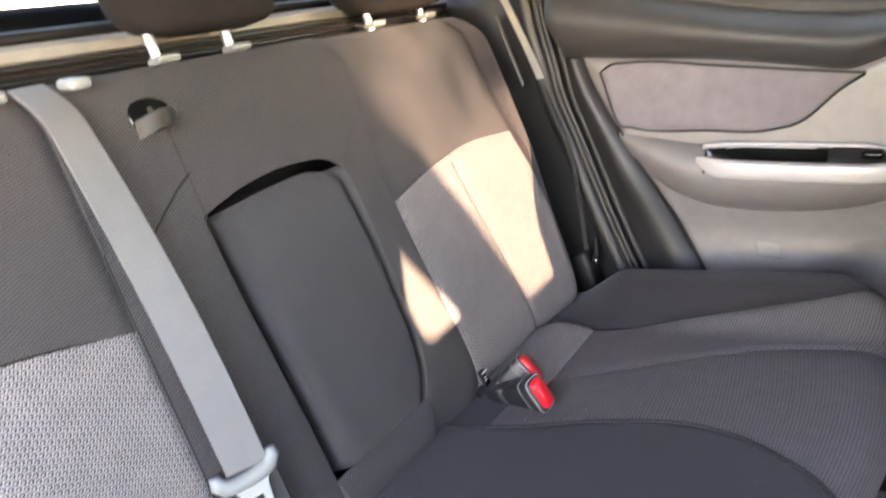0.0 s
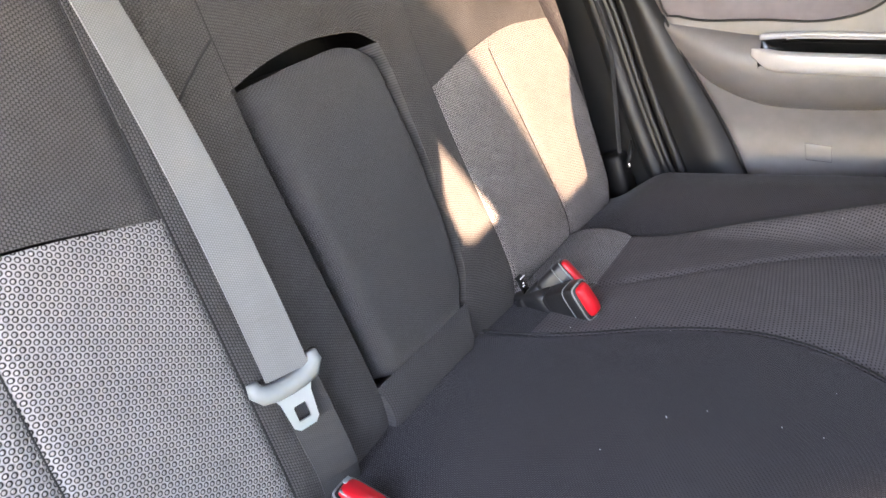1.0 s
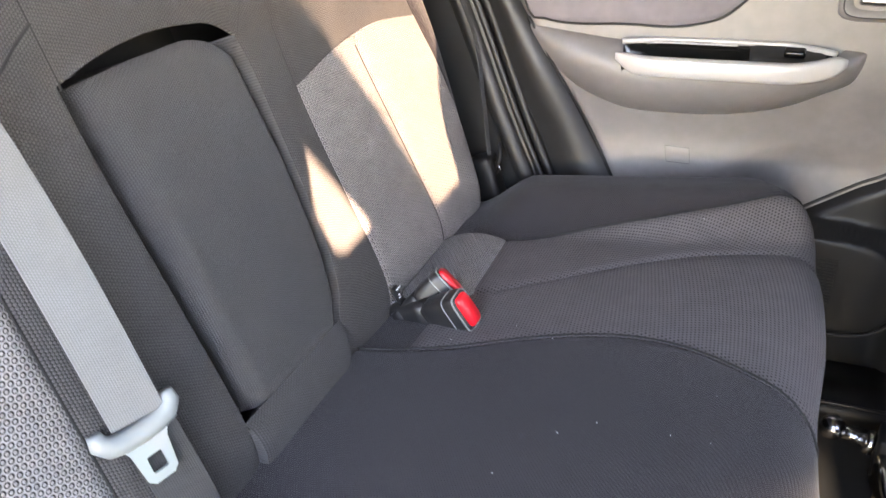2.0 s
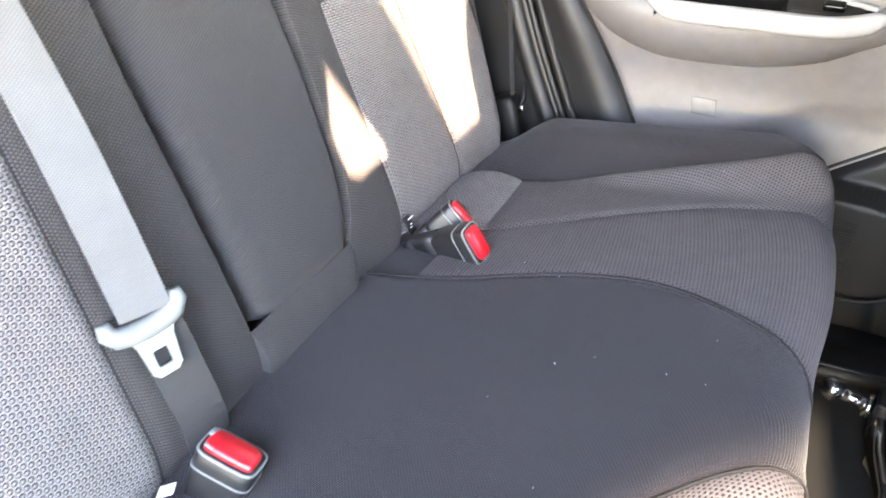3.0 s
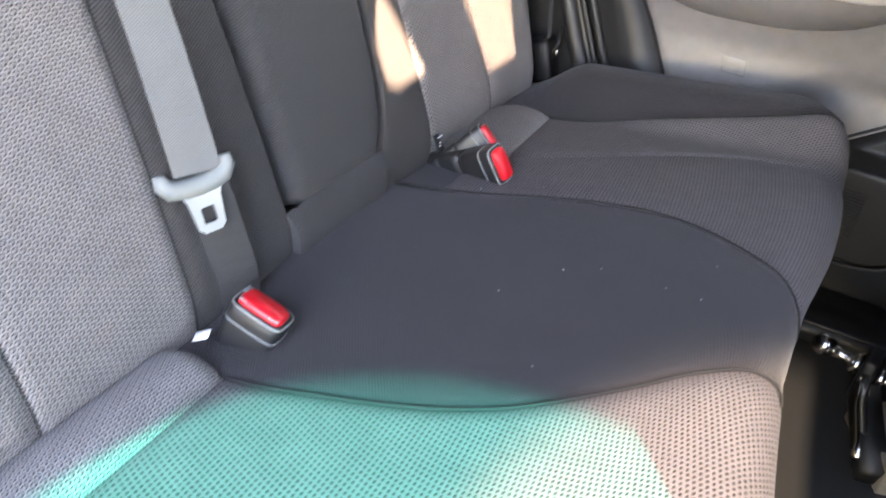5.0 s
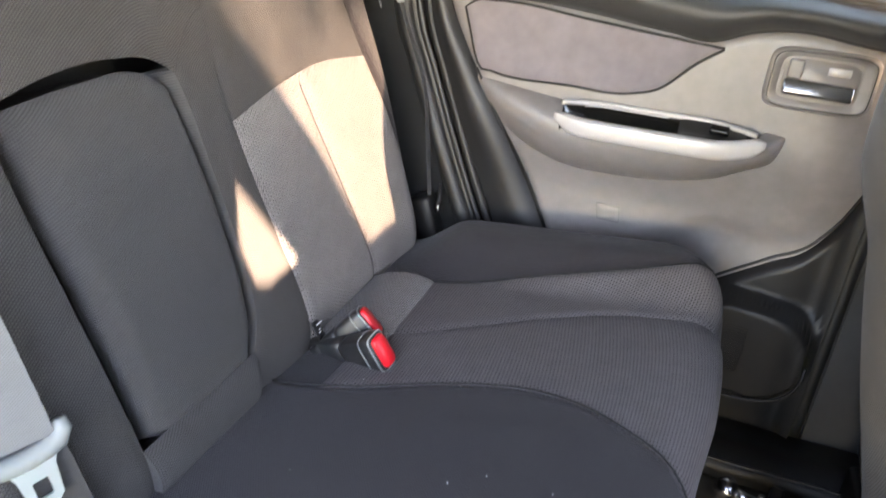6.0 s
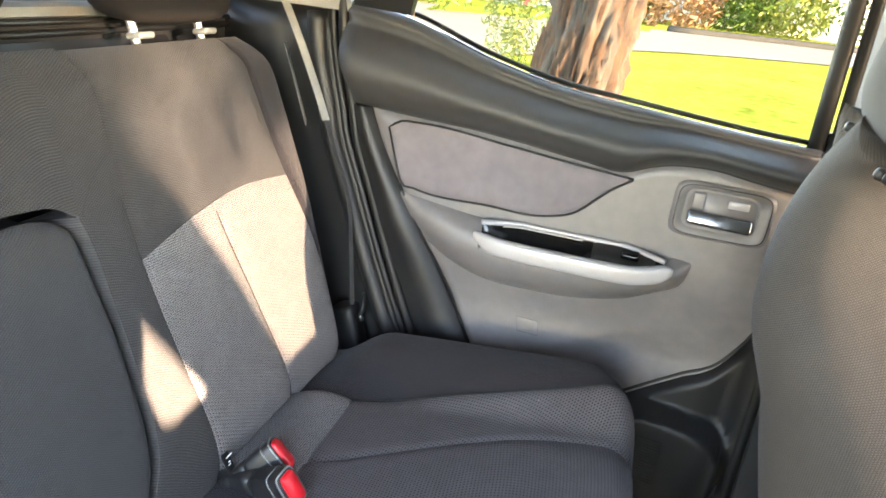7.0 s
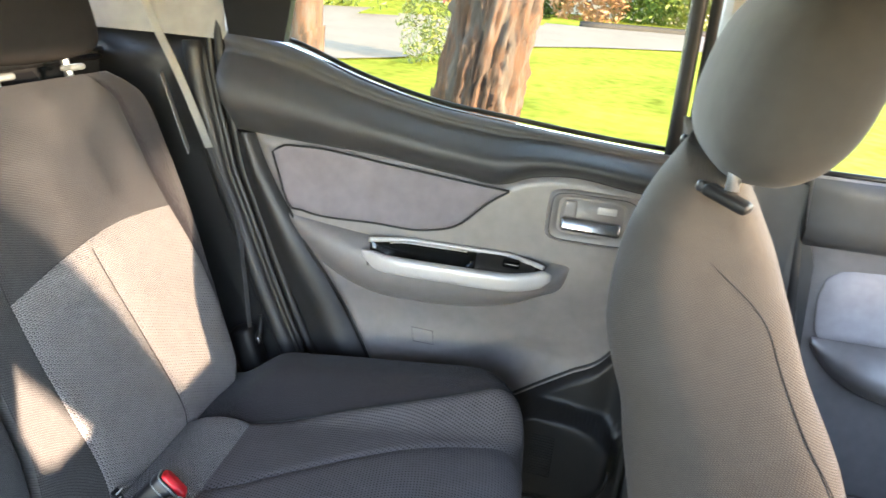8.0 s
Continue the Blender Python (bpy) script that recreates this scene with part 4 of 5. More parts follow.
wall_part("floor", -0.3, 2.3, -0.80, 0.74, -0.05, 0.03, CARPET, "black carpeted car floor", "floor")
# the roof lining is unseen and darkened to cut light bounced on the backrest
wall_part("ceiling", -0.35, 1.42, -0.66, 0.68, 1.34, 1.40, HEADLINER, "unseen cloth headliner of the car roof, darkened to cut bounced light", "ceiling")
wall_part("wall_rear", -0.30, -0.20, -0.78, 0.80, 0.0, 0.963, CARPET, "dark rear cabin wall trim")
sill = tagged(new("window_sill"), "pale satin sill below the rear cab window", "sill", kind="structure")
rings = []
for y in (-0.78, 0.50):
    rings.append([(-0.20, y, 0.9635), (-0.192, y, 0.967), (-0.192, y, 0.979), (-0.200, y, 0.984), (-0.26, y, 0.986), (-0.26, y, 0.9635)])
loft("sill_strip", rings, material("pale_sill_trim", (0.19, 0.185, 0.17), 0.45, grain=0.2), sill, smooth=False)
tube("sill_groove", [(-0.190, y, 0.960) for y in np.linspace(-0.7, 0.7, 10)], 0.004, RUBBER, sill)
tube("sill_groove", [(-0.193, y, 0.945) for y in np.linspace(-0.7, 0.7, 10)], 0.005, BLACK, sill)
tube("sill_seal", [(-0.23, y, 0.992) for y in np.linspace(-0.7, 0.7, 10)], 0.008, RUBBER, sill, "black rubber seal")
# dark box added beyond the rear glass to keep the window dark
part("rear_dark_box", box_bm(0.9, 1.4, 0.06, 0.01, 1, pose(-0.80, 0, 1.0)), BLACK, sill, "dark box added behind the cab to darken the rear window")
pane("rear_pane", [(-0.25, -0.66, 0.988), (-0.25, 0.62, 0.988), (-0.22, 0.58, 1.34), (-0.22, -0.62, 1.34)], TINT, sill, label="dark tinted rear window")
pillar = tagged(new("wall_pillar"), "dark plastic rear pillar trim with pale upper cover", "pillar", kind="structure")
rings = []
for z in np.linspace(0.0, 0.995, 20):
    xl = float(EDGE_OUT(z)) - 0.022
    rings.append([(-0.22, 0.70, z), (-0.10, 0.735, z), (xl - 0.05, 0.745, z), (xl - 0.02, 0.735, z), (xl, 0.745, z), (xl, 0.80, z), (-0.22, 0.80, z)])
loft("lower_cover", rings, PLASTIC, pillar, "dark dark plastic cover, lightened for the light on it")
rings = []
for z, dy in ((0.998, 0.0), (1.08, -0.012), (1.36, -0.06)):
    xr = 0.040 - 0.02 * (z - 1.0)
    rings.append([(-0.25, 0.66 + dy, z), (-0.20, 0.695 + dy, z), (-0.08, 0.722 + dy, z), (xr, 0.735 + dy, z), (xr, 0.80, z), (-0.25, 0.80, z)])
loft("upper_cover", rings, CREAM, pillar, "pale cream plastic cover", smooth=False)
tube("door_rubber", [(float(EDGE_OUT(min(z, 1.0))) - 0.030, 0.742, z) for z in np.linspace(0.30, 1.34, 40)], 0.008, RUBBER, pillar, "black rubber flange")
tube("flange_trim", [(float(EDGE_OUT(min(z, 1.0))) - 0.062, 0.740, z) for z in np.linspace(0.30, 0.99, 40)], 0.020, PLASTIC, pillar)
side_belt = empty("outer_seat_belt", "grey outer seat belt, lightened for the sun, narrowed to look edge-on", "seat belt")
BELT_X = knots([(0.43, 0.105), (0.55, 0.092), (0.66, 0.076), (0.76, 0.036), (0.83, 0.008), (0.94, -0.042), (1.03, -0.088), (1.12, -0.125), (1.34, -0.20)])
# strips narrowed to look edge-on from the camera; sun and shade by colour
ribbon("webbing", [(float(BELT_X(z)), 0.700, z) for z in np.linspace(1.33, 0.80, 40)], 0.017, LITWEB, side_belt, "grey belt webbing", 0.0016, (0.45, 0.9, 0.0))
ribbon("lower_webbing", [(float(BELT_X(z)), 0.700, z) for z in np.linspace(0.80, 0.435, 30)], 0.010, SHADEWEB, side_belt, "grey webbing darkened for the shade on it", 0.0016, (0.45, 0.9, 0.0))
ribbon("inner_webbing", [(-0.065 + 0.05 * t, 0.690, 0.93 - 0.14 * t) for t in np.linspace(0, 1, 8)], 0.046, WEBBING, side_belt, "", 0.0016, (-0.42, 0.9, 0.0))
anchor = empty("belt_anchor", "black belt anchor beside the backrest", "anchor")
part("anchor_block", box_bm(0.05, 0.05, 0.10, 0.012, 3, pose(0.10, 0.705, 0.385, 0, -18, 0)), BLACK, anchor)
tube("anchor_tab", [(0.115, 0.700, 0.40), (0.125, 0.705, 0.43), (0.122, 0.712, 0.462)], [0.007, 0.006, 0.003], BLACK, anchor)
part("anchor_clip", box_bm(0.006, 0.010, 0.014, 0.002, 2, pose(0.128, 0.693, 0.415, 0, -18, 0)), CHROME, anchor, "bright metal clip")

# ---- front seats ----
SEAT_R = knots([(0.10, 0.93), (0.27, 0.885), (0.48, 0.820), (0.62, 0.785), (0.74, 0.768), (0.86, 0.770), (0.93, 0.790), (0.99, 0.822)])
SEAT_F = knots([(0.10, 1.22), (0.27, 1.20), (0.48, 1.145), (0.63, 1.095), (0.76, 1.020), (0.84, 0.985), (0.92, 0.940), (0.97, 0.895), (0.99, 0.855)])
SEAT_W = knots([(0.10, 0.255), (0.40, 0.255), (0.70, 0.240), (0.85, 0.228), (0.93, 0.210), (0.975, 0.175), (0.99, 0.12)])


SEAM_X = knots([(0.30, 1.12), (0.50, 1.08), (0.637, 1.026), (0.697, 0.983), (0.756, 0.95), (0.838, 0.909), (0.876, 0.86), (0.915, 0.80)])


def front_seat(yc, label):
    s = empty("front_seat", label, "seat", group="front seats")
    rings = []
    for z in np.linspace(0.12, 0.99, 44):
        r, f, w = float(SEAT_R(z)), float(SEAT_F(z)), float(SEAT_W(z))
        ring = []
        for a, b in superring((r + f) / 2, 0, (f - r) / 2, w, 3.4, 56):
            # the front is hollowed between the bolsters
            if a > (r + f) / 2:
                a -= 0.05 * (1 - (b / w) ** 2) * smooth01((0.95 - z) / 0.2)
            k = (a - (r + f) / 2) / ((f - r) / 2)
            if b > 0 or yc < 0:
                b *= 1 + 0.13 * k
            else:
                b *= (0.95 + 0.19 * k) * (1 - 0.40 * smooth01((z - 0.66) / 0.28))
            if yc > 0:  # the back is bent to fit its outline from the camera
                u = max(0.0, b + 0.16)
                u = 0.1 * u + 0.9 * min(u, 0.139) ** 2 + 0.25 * max(0.0, u - 0.139)
                a += max(0.0, ((r + f) / 2 - a) / ((f - r) / 2)) * (u - 0.026 + 0.028 * smooth01((0.76 - z) / 0.14))
            elif z > 0.70:
                # unseen driver seat, widened to block a stray streak of sun
                b *= 1 + 0.13 * smooth01((z - 0.72) / 0.09)
            # the shoulder falls away towards the aisle and the front
            drop = smooth01((z - 0.76) / 0.22) * (0.035 * max(0.0, -b / w if yc > 0 else 0.0) + 0.20 * max(0.0, a - r - 0.01))
            ring.append((a, yc + b, z - drop))
        rings.append(ring)
    ob = loft("backrest", rings, SEATBACK, s, "dark grey cloth backrest")
    uv = ob.data.uv_layers.new(name="UVMap")
    me = ob.data
    run = [(math.atan2(v.co.y - yc, v.co.x - 0.9) * 0.2, v.co.z) for v in me.vertices]
    for poly in me.polygons:
        for li in poly.loop_indices:
            uv.data[li].uv = run[me.loops[li].vertex_index]
    # the seam that sweeps from the top down round the bolster
    inner = -1 if yc > 0 else 1
    pts = []
    for z in np.linspace(0.36, 0.915, 36):
        r, f, w = float(SEAT_R(z)), float(SEAT_F(z)), float(SEAT_W(z))
        a = float(SEAM_X(z))
        k = min(0.97, max(-0.97, (a - (r + f) / 2) / ((f - r) / 2)))
        b = w * (1 - abs(k) ** 3.4) ** (1 / 3.4) * (0.95 + 0.19 * k) * (1 - 0.40 * smooth01((z - 0.66) / 0.28))
        drop = smooth01((z - 0.76) / 0.22) * (0.035 * (b / w if yc > 0 else 0.0) + 0.20 * max(0.0, a - r - 0.01))
        pts.append((a, yc + inner * (b - 0.0006), z - drop))
    tube("stitching", pts, 0.0010, THREAD, s, "", 5)
    rings = []
    for t in np.linspace(0, 1, 26):
        z = 0.945 + 0.25 * t
        k = max(0.02, 1 - abs(2 * t - 1) ** 2.6) ** 0.5
        rings.append([(a, b, z + 0.04 * (0.885 - a)) for a, b in superring(0.893 + 0.050 * t, yc - (0.045 if yc > 0 else 0.0), 0.084 * k, 0.165 * k**0.7, 2.8, 44)])
    h = loft("headrest", rings, SHADEHEAD, s, "dark cloth headrest")
    mid_y = yc - (0.05 if yc > 0 else 0.0)
    for k in (-1, 1):
        tube("post", [(0.866, mid_y + k * 0.085, z) for z in np.linspace(0.945, 1.02, 4)], 0.0075, PLATE, s, "polished steel post", 12)
        part("guide", box_bm(0.058, 0.024, 0.015, 0.006, 3, pose(0.862, mid_y + k * 0.085 - 0.006, 0.948 + 0.012 * k, 0, 14, -32)), BLACK, s, "black plastic guide")
        part("guide_button", box_bm(0.014, 0.012, 0.014, 0.005, 3, pose(0.836, mid_y + k * 0.085 + 0.016, 0.954 + 0.012 * k, 0, 14, 0)), BUCKLEBLACK, s, "dark release button")
    rings = []
    for x in np.linspace(0.98, 1.42, 12):
        k = 1 - 0.25 * max(0, (x - 1.3) / 0.12) ** 2
        rings.append([(x, yc + a, 0.24 + b) for a, b in superring(0, 0.0, 0.25, 0.12 * k, 4.0, 32)])
    loft("seat_base", rings, SEATBACK, s, "dark cloth seat base")
    part("mount", box_bm(0.42, 0.42, 0.10, 0.01, 2, pose(1.18, yc, 0.07)), BLACK, s)
    return s


front_seat(0.425, "dark grey cloth front passenger seat with headrest, seen from behind")
front_seat(-0.515, "dark grey cloth front driver seat with headrest")

# ---- middle pillar and front door ----
mid = tagged(new("wall_middle"), "middle pillar with cream upper trim and dark lower trim", "pillar", kind="structure")
rings = []
for z, dy in ((0.875, 0.0), (1.05, -0.015), (1.36, -0.065)):
    xo = -0.03 * (z - 0.87)
    rings.append([(0.905 + xo, 0.76 + dy, z), (0.915 + xo, 0.745 + dy, z), (1.045 + xo, 0.745 + dy, z), (1.065 + xo, 0.76 + dy, z), (1.065 + xo, 0.82 + dy, z), (0.905 + xo, 0.82 + dy, z)])
loft("upper_cover", rings, CREAM, mid, "cream plastic pillar cover", smooth=False)
rings = []
for z in (0.0, 0.3, 0.6, 0.87):
    rings.append([(0.90, 0.76, z), (0.91, 0.742, z), (1.10, 0.742, z), (1.26, 0.775, z), (1.26, 0.82, z), (0.90, 0.82, z)])
loft("lower_cover", rings, LITPILLAR, mid, "dark plastic cover, lightened for the light on it", smooth=False)
tube("belt_ring", [(0.985 + 0.018 * math.cos(a), 0.738, 0.905 + 0.022 * math.sin(a)) for a in np.linspace(0, 2 * math.pi, 18)[:-1]], 0.005, TONGUEGREY, mid, "grey belt guide", 8, True)
ribbon("front_webbing", [(0.985 + 0.03 * t, 0.735, 0.92 - 0.5 * t) for t in np.linspace(0, 1, 8)], 0.046, WEBBING, mid, "grey belt webbing", 0.0014, (1, 0, 0))
tube("rear_door_seal", [(0.894, 0.752, z) for z in np.linspace(0.03, 0.92, 12)], 0.015, RUBBER, mid, "black rubber door seal")
tube("pillar_seal", [(1.088 + 0.19 * max(0, (0.9 - z)) ** 1.1, 0.755, z) for z in np.linspace(0.05, 1.32, 30)], 0.013, RUBBER, mid, "black rubber door seal")
fdoor = tagged(new("door_2"), "closed front car door with brightened grey insert", "door", kind="structure")
part("outer_skin", box_bm(1.00, 0.05, 0.86, 0.01, 1, pose(1.60, 0.825, 0.45)), WHITEPAINT, fdoor, "white outer door skin", smooth=False)


def fd_ab(u, v):
    z = 0.05 + 0.84 * v
    xl = 1.100 + 0.19 * np.clip((0.9 - z), 0, 1) ** 1.1
    return xl + (2.0 - xl) * u, z


panel("door_panel", lambda x, z: (x, 0.75 - 0.02 * smooth01((z - 0.72) / 0.1), z), fd_ab, 30, 40, DOORGREY, fdoor, 0.012, 0.03, False, skirt=0.05)
FD_LEFT = knots([(0.585, 1.196), (0.60, 1.186), (0.64, 1.176), (0.69, 1.174), (0.715, 1.182), (0.728, 1.200)])
panel("cloth_insert", lambda x, z: (x, 0.736 + 0 * x, z), lambda u, v: (FD_LEFT(0.590 + 0.138 * v) + 0.55 * u, 0.590 + (0.132 + 0.016 * u**0.5) * v), 24, 16, LITCLOTH, fdoor, 0.010, 0.016, False, "grey cloth insert, lightened for the light on it", skirt=0.02)
FD_ZB = knots([(1.18, 0.575), (1.207, 0.540), (1.256, 0.503), (1.331, 0.478), (1.50, 0.466), (1.95, 0.460)])
panel("armrest_moulding", lambda x, f: (x, 0.748 - (0.012 + 0.050 * smooth01((x - 1.18) / 0.10)) * np.sin(np.pi * np.clip(f, 0, 1)) ** 0.6, 0.590 + (FD_ZB(x) - 0.590) * f), lambda u, v: (1.18 + 0.77 * u, v), 40, 16, DOORGREY, fdoor, 0.0, 0.01, False)
panel("upper_trim", lambda x, z: (x, 0.722 + 0.022 * np.clip((0.80 - z) / 0.05, 0, 1) ** 2, z), lambda u, v: (1.105 + 0.012 * (1 - v) + 0.87 * u, 0.755 + 0.132 * v), 24, 12, UPPER, fdoor, 0.012, 0.02, False)
tube("front_window_seal", [(x, 0.752, 0.893) for x in np.linspace(1.12, 2.0, 12)], 0.006, RUBBER, fdoor)

# ---- footwell ----
plate = tagged(new("door_sill"), "black plastic scuff plate along the door opening", "sill", kind="structure")
rings = []
for x in np.linspace(0.30, 1.05, 10):
    rings.append([(x, 0.60, 0.030), (x, 0.61, 0.062), (x, 0.66, 0.072), (x, 0.735, 0.074), (x, 0.735, 0.03)])
loft("scuff_plate", rings, BLACK, plate)
tube("plate_edge", [(x, 0.612, 0.064) for x in np.linspace(0.35, 1.02, 10)], 0.003, PLASTIC, plate)
hitch = empty("tow_hitch", "tow ball with bolt and steel pin on the dark floor", "tow hitch")
bm = bmesh.new()
bmesh.ops.create_uvsphere(bm, u_segments=24, v_segments=16, radius=0.020, matrix=pose(0.755, 0.455, 0.130))
part("ball", bm, CHROME, hitch, "shiny tow ball")
ax0, ax1 = Vector((0.755, 0.455, 0.130)), Vector((0.87, 0.43, 0.115))


def along(t):
    return ax0.lerp(ax1, t)


tube("neck", [along(t) for t in (0.12, 0.25, 0.42)], [0.012, 0.009, 0.011], STEEL, hitch, "", 14)
tube("flange", [along(0.40), along(0.42), along(0.49), along(0.51)], [0.016, 0.020, 0.020, 0.016], STEEL, hitch, "bright steel flange", 20)
part("bracket", box_bm(0.022, 0.060, 0.075, 0.006, 2, Matrix.Translation(along(0.62)) @ pose(0, 0, -0.005, 0, 0, -12)), BLACK, hitch, "black bracket")
tube("nut", [along(0.74), along(0.85)], 0.017, STEEL, hitch, "zinc nut", 6)
tube("bolt_end", [along(0.85), along(1.0)], 0.009, STEEL, hitch, "threaded bolt end", 12)
for k in range(6):
    c = along(0.88 + 0.02 * k)
    tube("thread", [c, along(0.886 + 0.02 * k)], 0.0102, STEEL, hitch, "", 12)
tube("pin", [(0.822, 0.415, 0.125), (0.826, 0.37, 0.098), (0.838, 0.315, 0.072), (0.835, 0.29, 0.06)], 0.009, STEEL, hitch, "bent steel pin", 12)
tube("shank", [(0.83, 0.42, 0.095), (0.845, 0.35, 0.072), (0.86, 0.27, 0.055)], 0.026, BLACK, hitch, "black square shank", 4)
box = part("storage_box", box_bm(0.10, 0.16, 0.05, 0.004, 2, pose(0.895, 0.355, 0.056, 0, 0, 18)), material("grimy_grey_plastic", (0.10, 0.09, 0.075), 0.6, noise_scale=60, vary=0.4), None)
tagged(box, "grimy grey box on the footwell floor", "box")

# ---- unseen shell ahead of and beside the bench, sized so that daylight enters where it does ----
wall_part("wall_dash", 1.85, 2.60, -0.74, 0.76, 0.0, 0.78, BLACK, "black dashboard block", bevel=0.03)
# unseen block added to cut the lower edge of the sun patch
wall_part("wall_sun_stop", 1.80, 1.98, -0.62, -0.38, 0.70, 0.83, BLACK, "unseen block on the driver side, added to cut the sun", bevel=0.04)
wall_part("wall_front_door", 1.05, 2.60, -0.86, -0.79, 0.0, 0.915, PLASTIC, "closed front door on the driver side")
# unseen pillar, widened to keep the sun off the near belt
wall_part("wall_middle_near", 0.93, 1.26, -0.86, -0.78, 0.0, 1.36, PLASTIC, "middle pillar on the driver side")
wall_part("wall_rear_near", -0.30, -0.02, -0.86, -0.78, 0.0, 1.36, PLASTIC, "rear pillar on the driver side")
# unseen rail, added to keep the sun off the rear headrests
wall_part("wall_roof_rail", -0.30, 1.50, -0.84, -0.66, 1.25, 1.40, CREAM, "roof rail above the open door", bevel=0.03)
wall_part("wall_roof_rail_far", -0.30, 1.50, 0.68, 0.84, 1.30, 1.40, CREAM, "roof rail above the closed doors", bevel=0.03)
# unseen open door, set to keep the sun off the near backrest
open_door = tagged(new("door_3"), "rear door standing open on the driver side", "door", kind="structure")
part("door_slab", box_bm(1.06, 0.09, 0.92, 0.03, 2, pose(1.00, -1.36, 0.47, 0, 0, -84)), DOORGREY, open_door)
tube("window_frame", [(0.96, -0.90, 0.92), (0.96, -0.92, 1.37), (1.03, -1.55, 1.34), (1.06, -1.86, 0.94)], 0.02, RUBBER, open_door)
# unseen header, lowered to keep the sun off the top of the backrest
wall_part("wall_header", 1.34, 1.46, -0.60, 0.62, 1.275, 1.40, CREAM, "unseen windscreen header, lowered to cut the sun", bevel=0.02)
shell = tagged(new("wall_screen"), "windscreen pillars and header", "pillar", kind="structure")
for k in (-1, 1):
    # unseen pillars, thickened until their shadow fits between the sun patches
    tube("screen_pillar", [(1.45, 0.62 * k, 1.325), (1.75, 0.655 * k, 1.186), (2.05, 0.66 * k, 1.085), (2.27, 0.66 * k, 0.995), (2.60, 0.66 * k, 0.82)], [0.050, 0.062, 0.085, 0.085, 0.08], PLASTIC, shell, "dark screen pillar", 10)
tube("header", [(1.42, -0.64, 1.37), (1.45, 0.0, 1.385), (1.42, 0.66, 1.37)], 0.03, CREAM, shell, "", 10)
# unseen windscreen, its tint made dark to dim the sun on the backrest
screen_mat = bpy.data.materials.new("sun_dimming_screen")
screen_mat.use_nodes = True
snt = screen_mat.node_tree
clear, gloss, both = snt.nodes.new("ShaderNodeBsdfTransparent"), snt.nodes.new("ShaderNodeBsdfGlossy"), snt.nodes.new("ShaderNodeMixShader")
clear.inputs[0].default_value, gloss.inputs["Roughness"].default_value = (0.31, 0.31, 0.30, 1), 0.02
both.inputs[0].default_value = 0.05
snt.links.new(clear.outputs[0], both.inputs[1])
snt.links.new(gloss.outputs[0], both.inputs[2])
snt.links.new(both.outputs[0], snt.nodes["Material Output"].inputs[0])
mesh_object("windscreen", [(1.43, -0.60, 1.372), (1.43, 0.60, 1.372), (2.62, 0.66, 0.815), (2.62, -0.66, 0.815)], [(0, 1, 2, 3)], screen_mat, shell, "unseen windscreen glass, tint darkened to dim the sun", smooth=False)
wall_part("wall_bonnet", 2.62, 3.6, -0.80, 0.82, 0.0, 0.62, WHITEPAINT, "white car bonnet", bevel=0.05)

# ---- outside ----
def ground_z(y):
    return -0.62 + 0.035 * np.maximum(np.asarray(y, float), 0.0)


def sheet(name, outline_fn, nu, nv, mat, lift, label, kind_label="ground"):
    u, v = np.meshgrid(np.linspace(0, 1, nu + 1), np.linspace(0, 1, nv + 1))
    x, y = outline_fn(u, v)
    z = ground_z(y) + lift
    W = nu + 1
    faces = [(j * W + i, j * W + i + 1, (j + 1) * W + i + 1, (j + 1) * W + i) for j in range(nv) for i in range(nu)]
    ob = mesh_object(name, np.stack([x, y, z], -1).reshape(-1, 3), faces, mat)
    return tagged(ob, label, kind_label, kind="structure")


sheet("ground", lambda u, v: (-300 + 600 * u, -300 + 700 * v**1.0), 30, 70, GRASS, 0.0, "bright green mown lawn rising from the street")
EDGE_Y = knots([(-40, -20), (-8, 7.5), (-2.95, 12.0), (0.14, 16.6), (3.5, 19.3), (12, 22.5), (60, 30)])
FAR_Y = knots([(-40, 30), (-8, 19.5), (-4, 23.0), (1.0, 24.0), (4.4, 25.3), (12, 27), (60, 36)])
sheet("road", lambda u, v: (-40 + 100 * u, EDGE_Y(-40 + 100 * u) + (FAR_Y(-40 + 100 * u) - EDGE_Y(-40 + 100 * u)) * v), 80, 4, CONCRETE, 0.03, "pale concrete driveway beyond the lawn", "road")
# unseen sheet added to bounce neutral light in through the open door
sheet("pavement", lambda u, v: (-60 + 120 * u, -30 + 29.0 * v), 20, 10, CONCRETE, 0.02, "unseen concrete sheet beside the car, added to bounce light", "pavement")
kerb = tube("kerb", [(x, float(FAR_Y(x)), float(ground_z(FAR_Y(x))) + 0.06) for x in np.linspace(1.0, 30, 40)], 0.14, material("dark_kerb", (0.030, 0.027, 0.024), 0.9, spec=0.0), None, "", 8)
tagged(kerb, "dark weathered garden kerb along the driveway", "kerb", kind="structure")

tree = empty("tree", "rough barked leaning tree trunk on the lawn", "tree")
rings = []
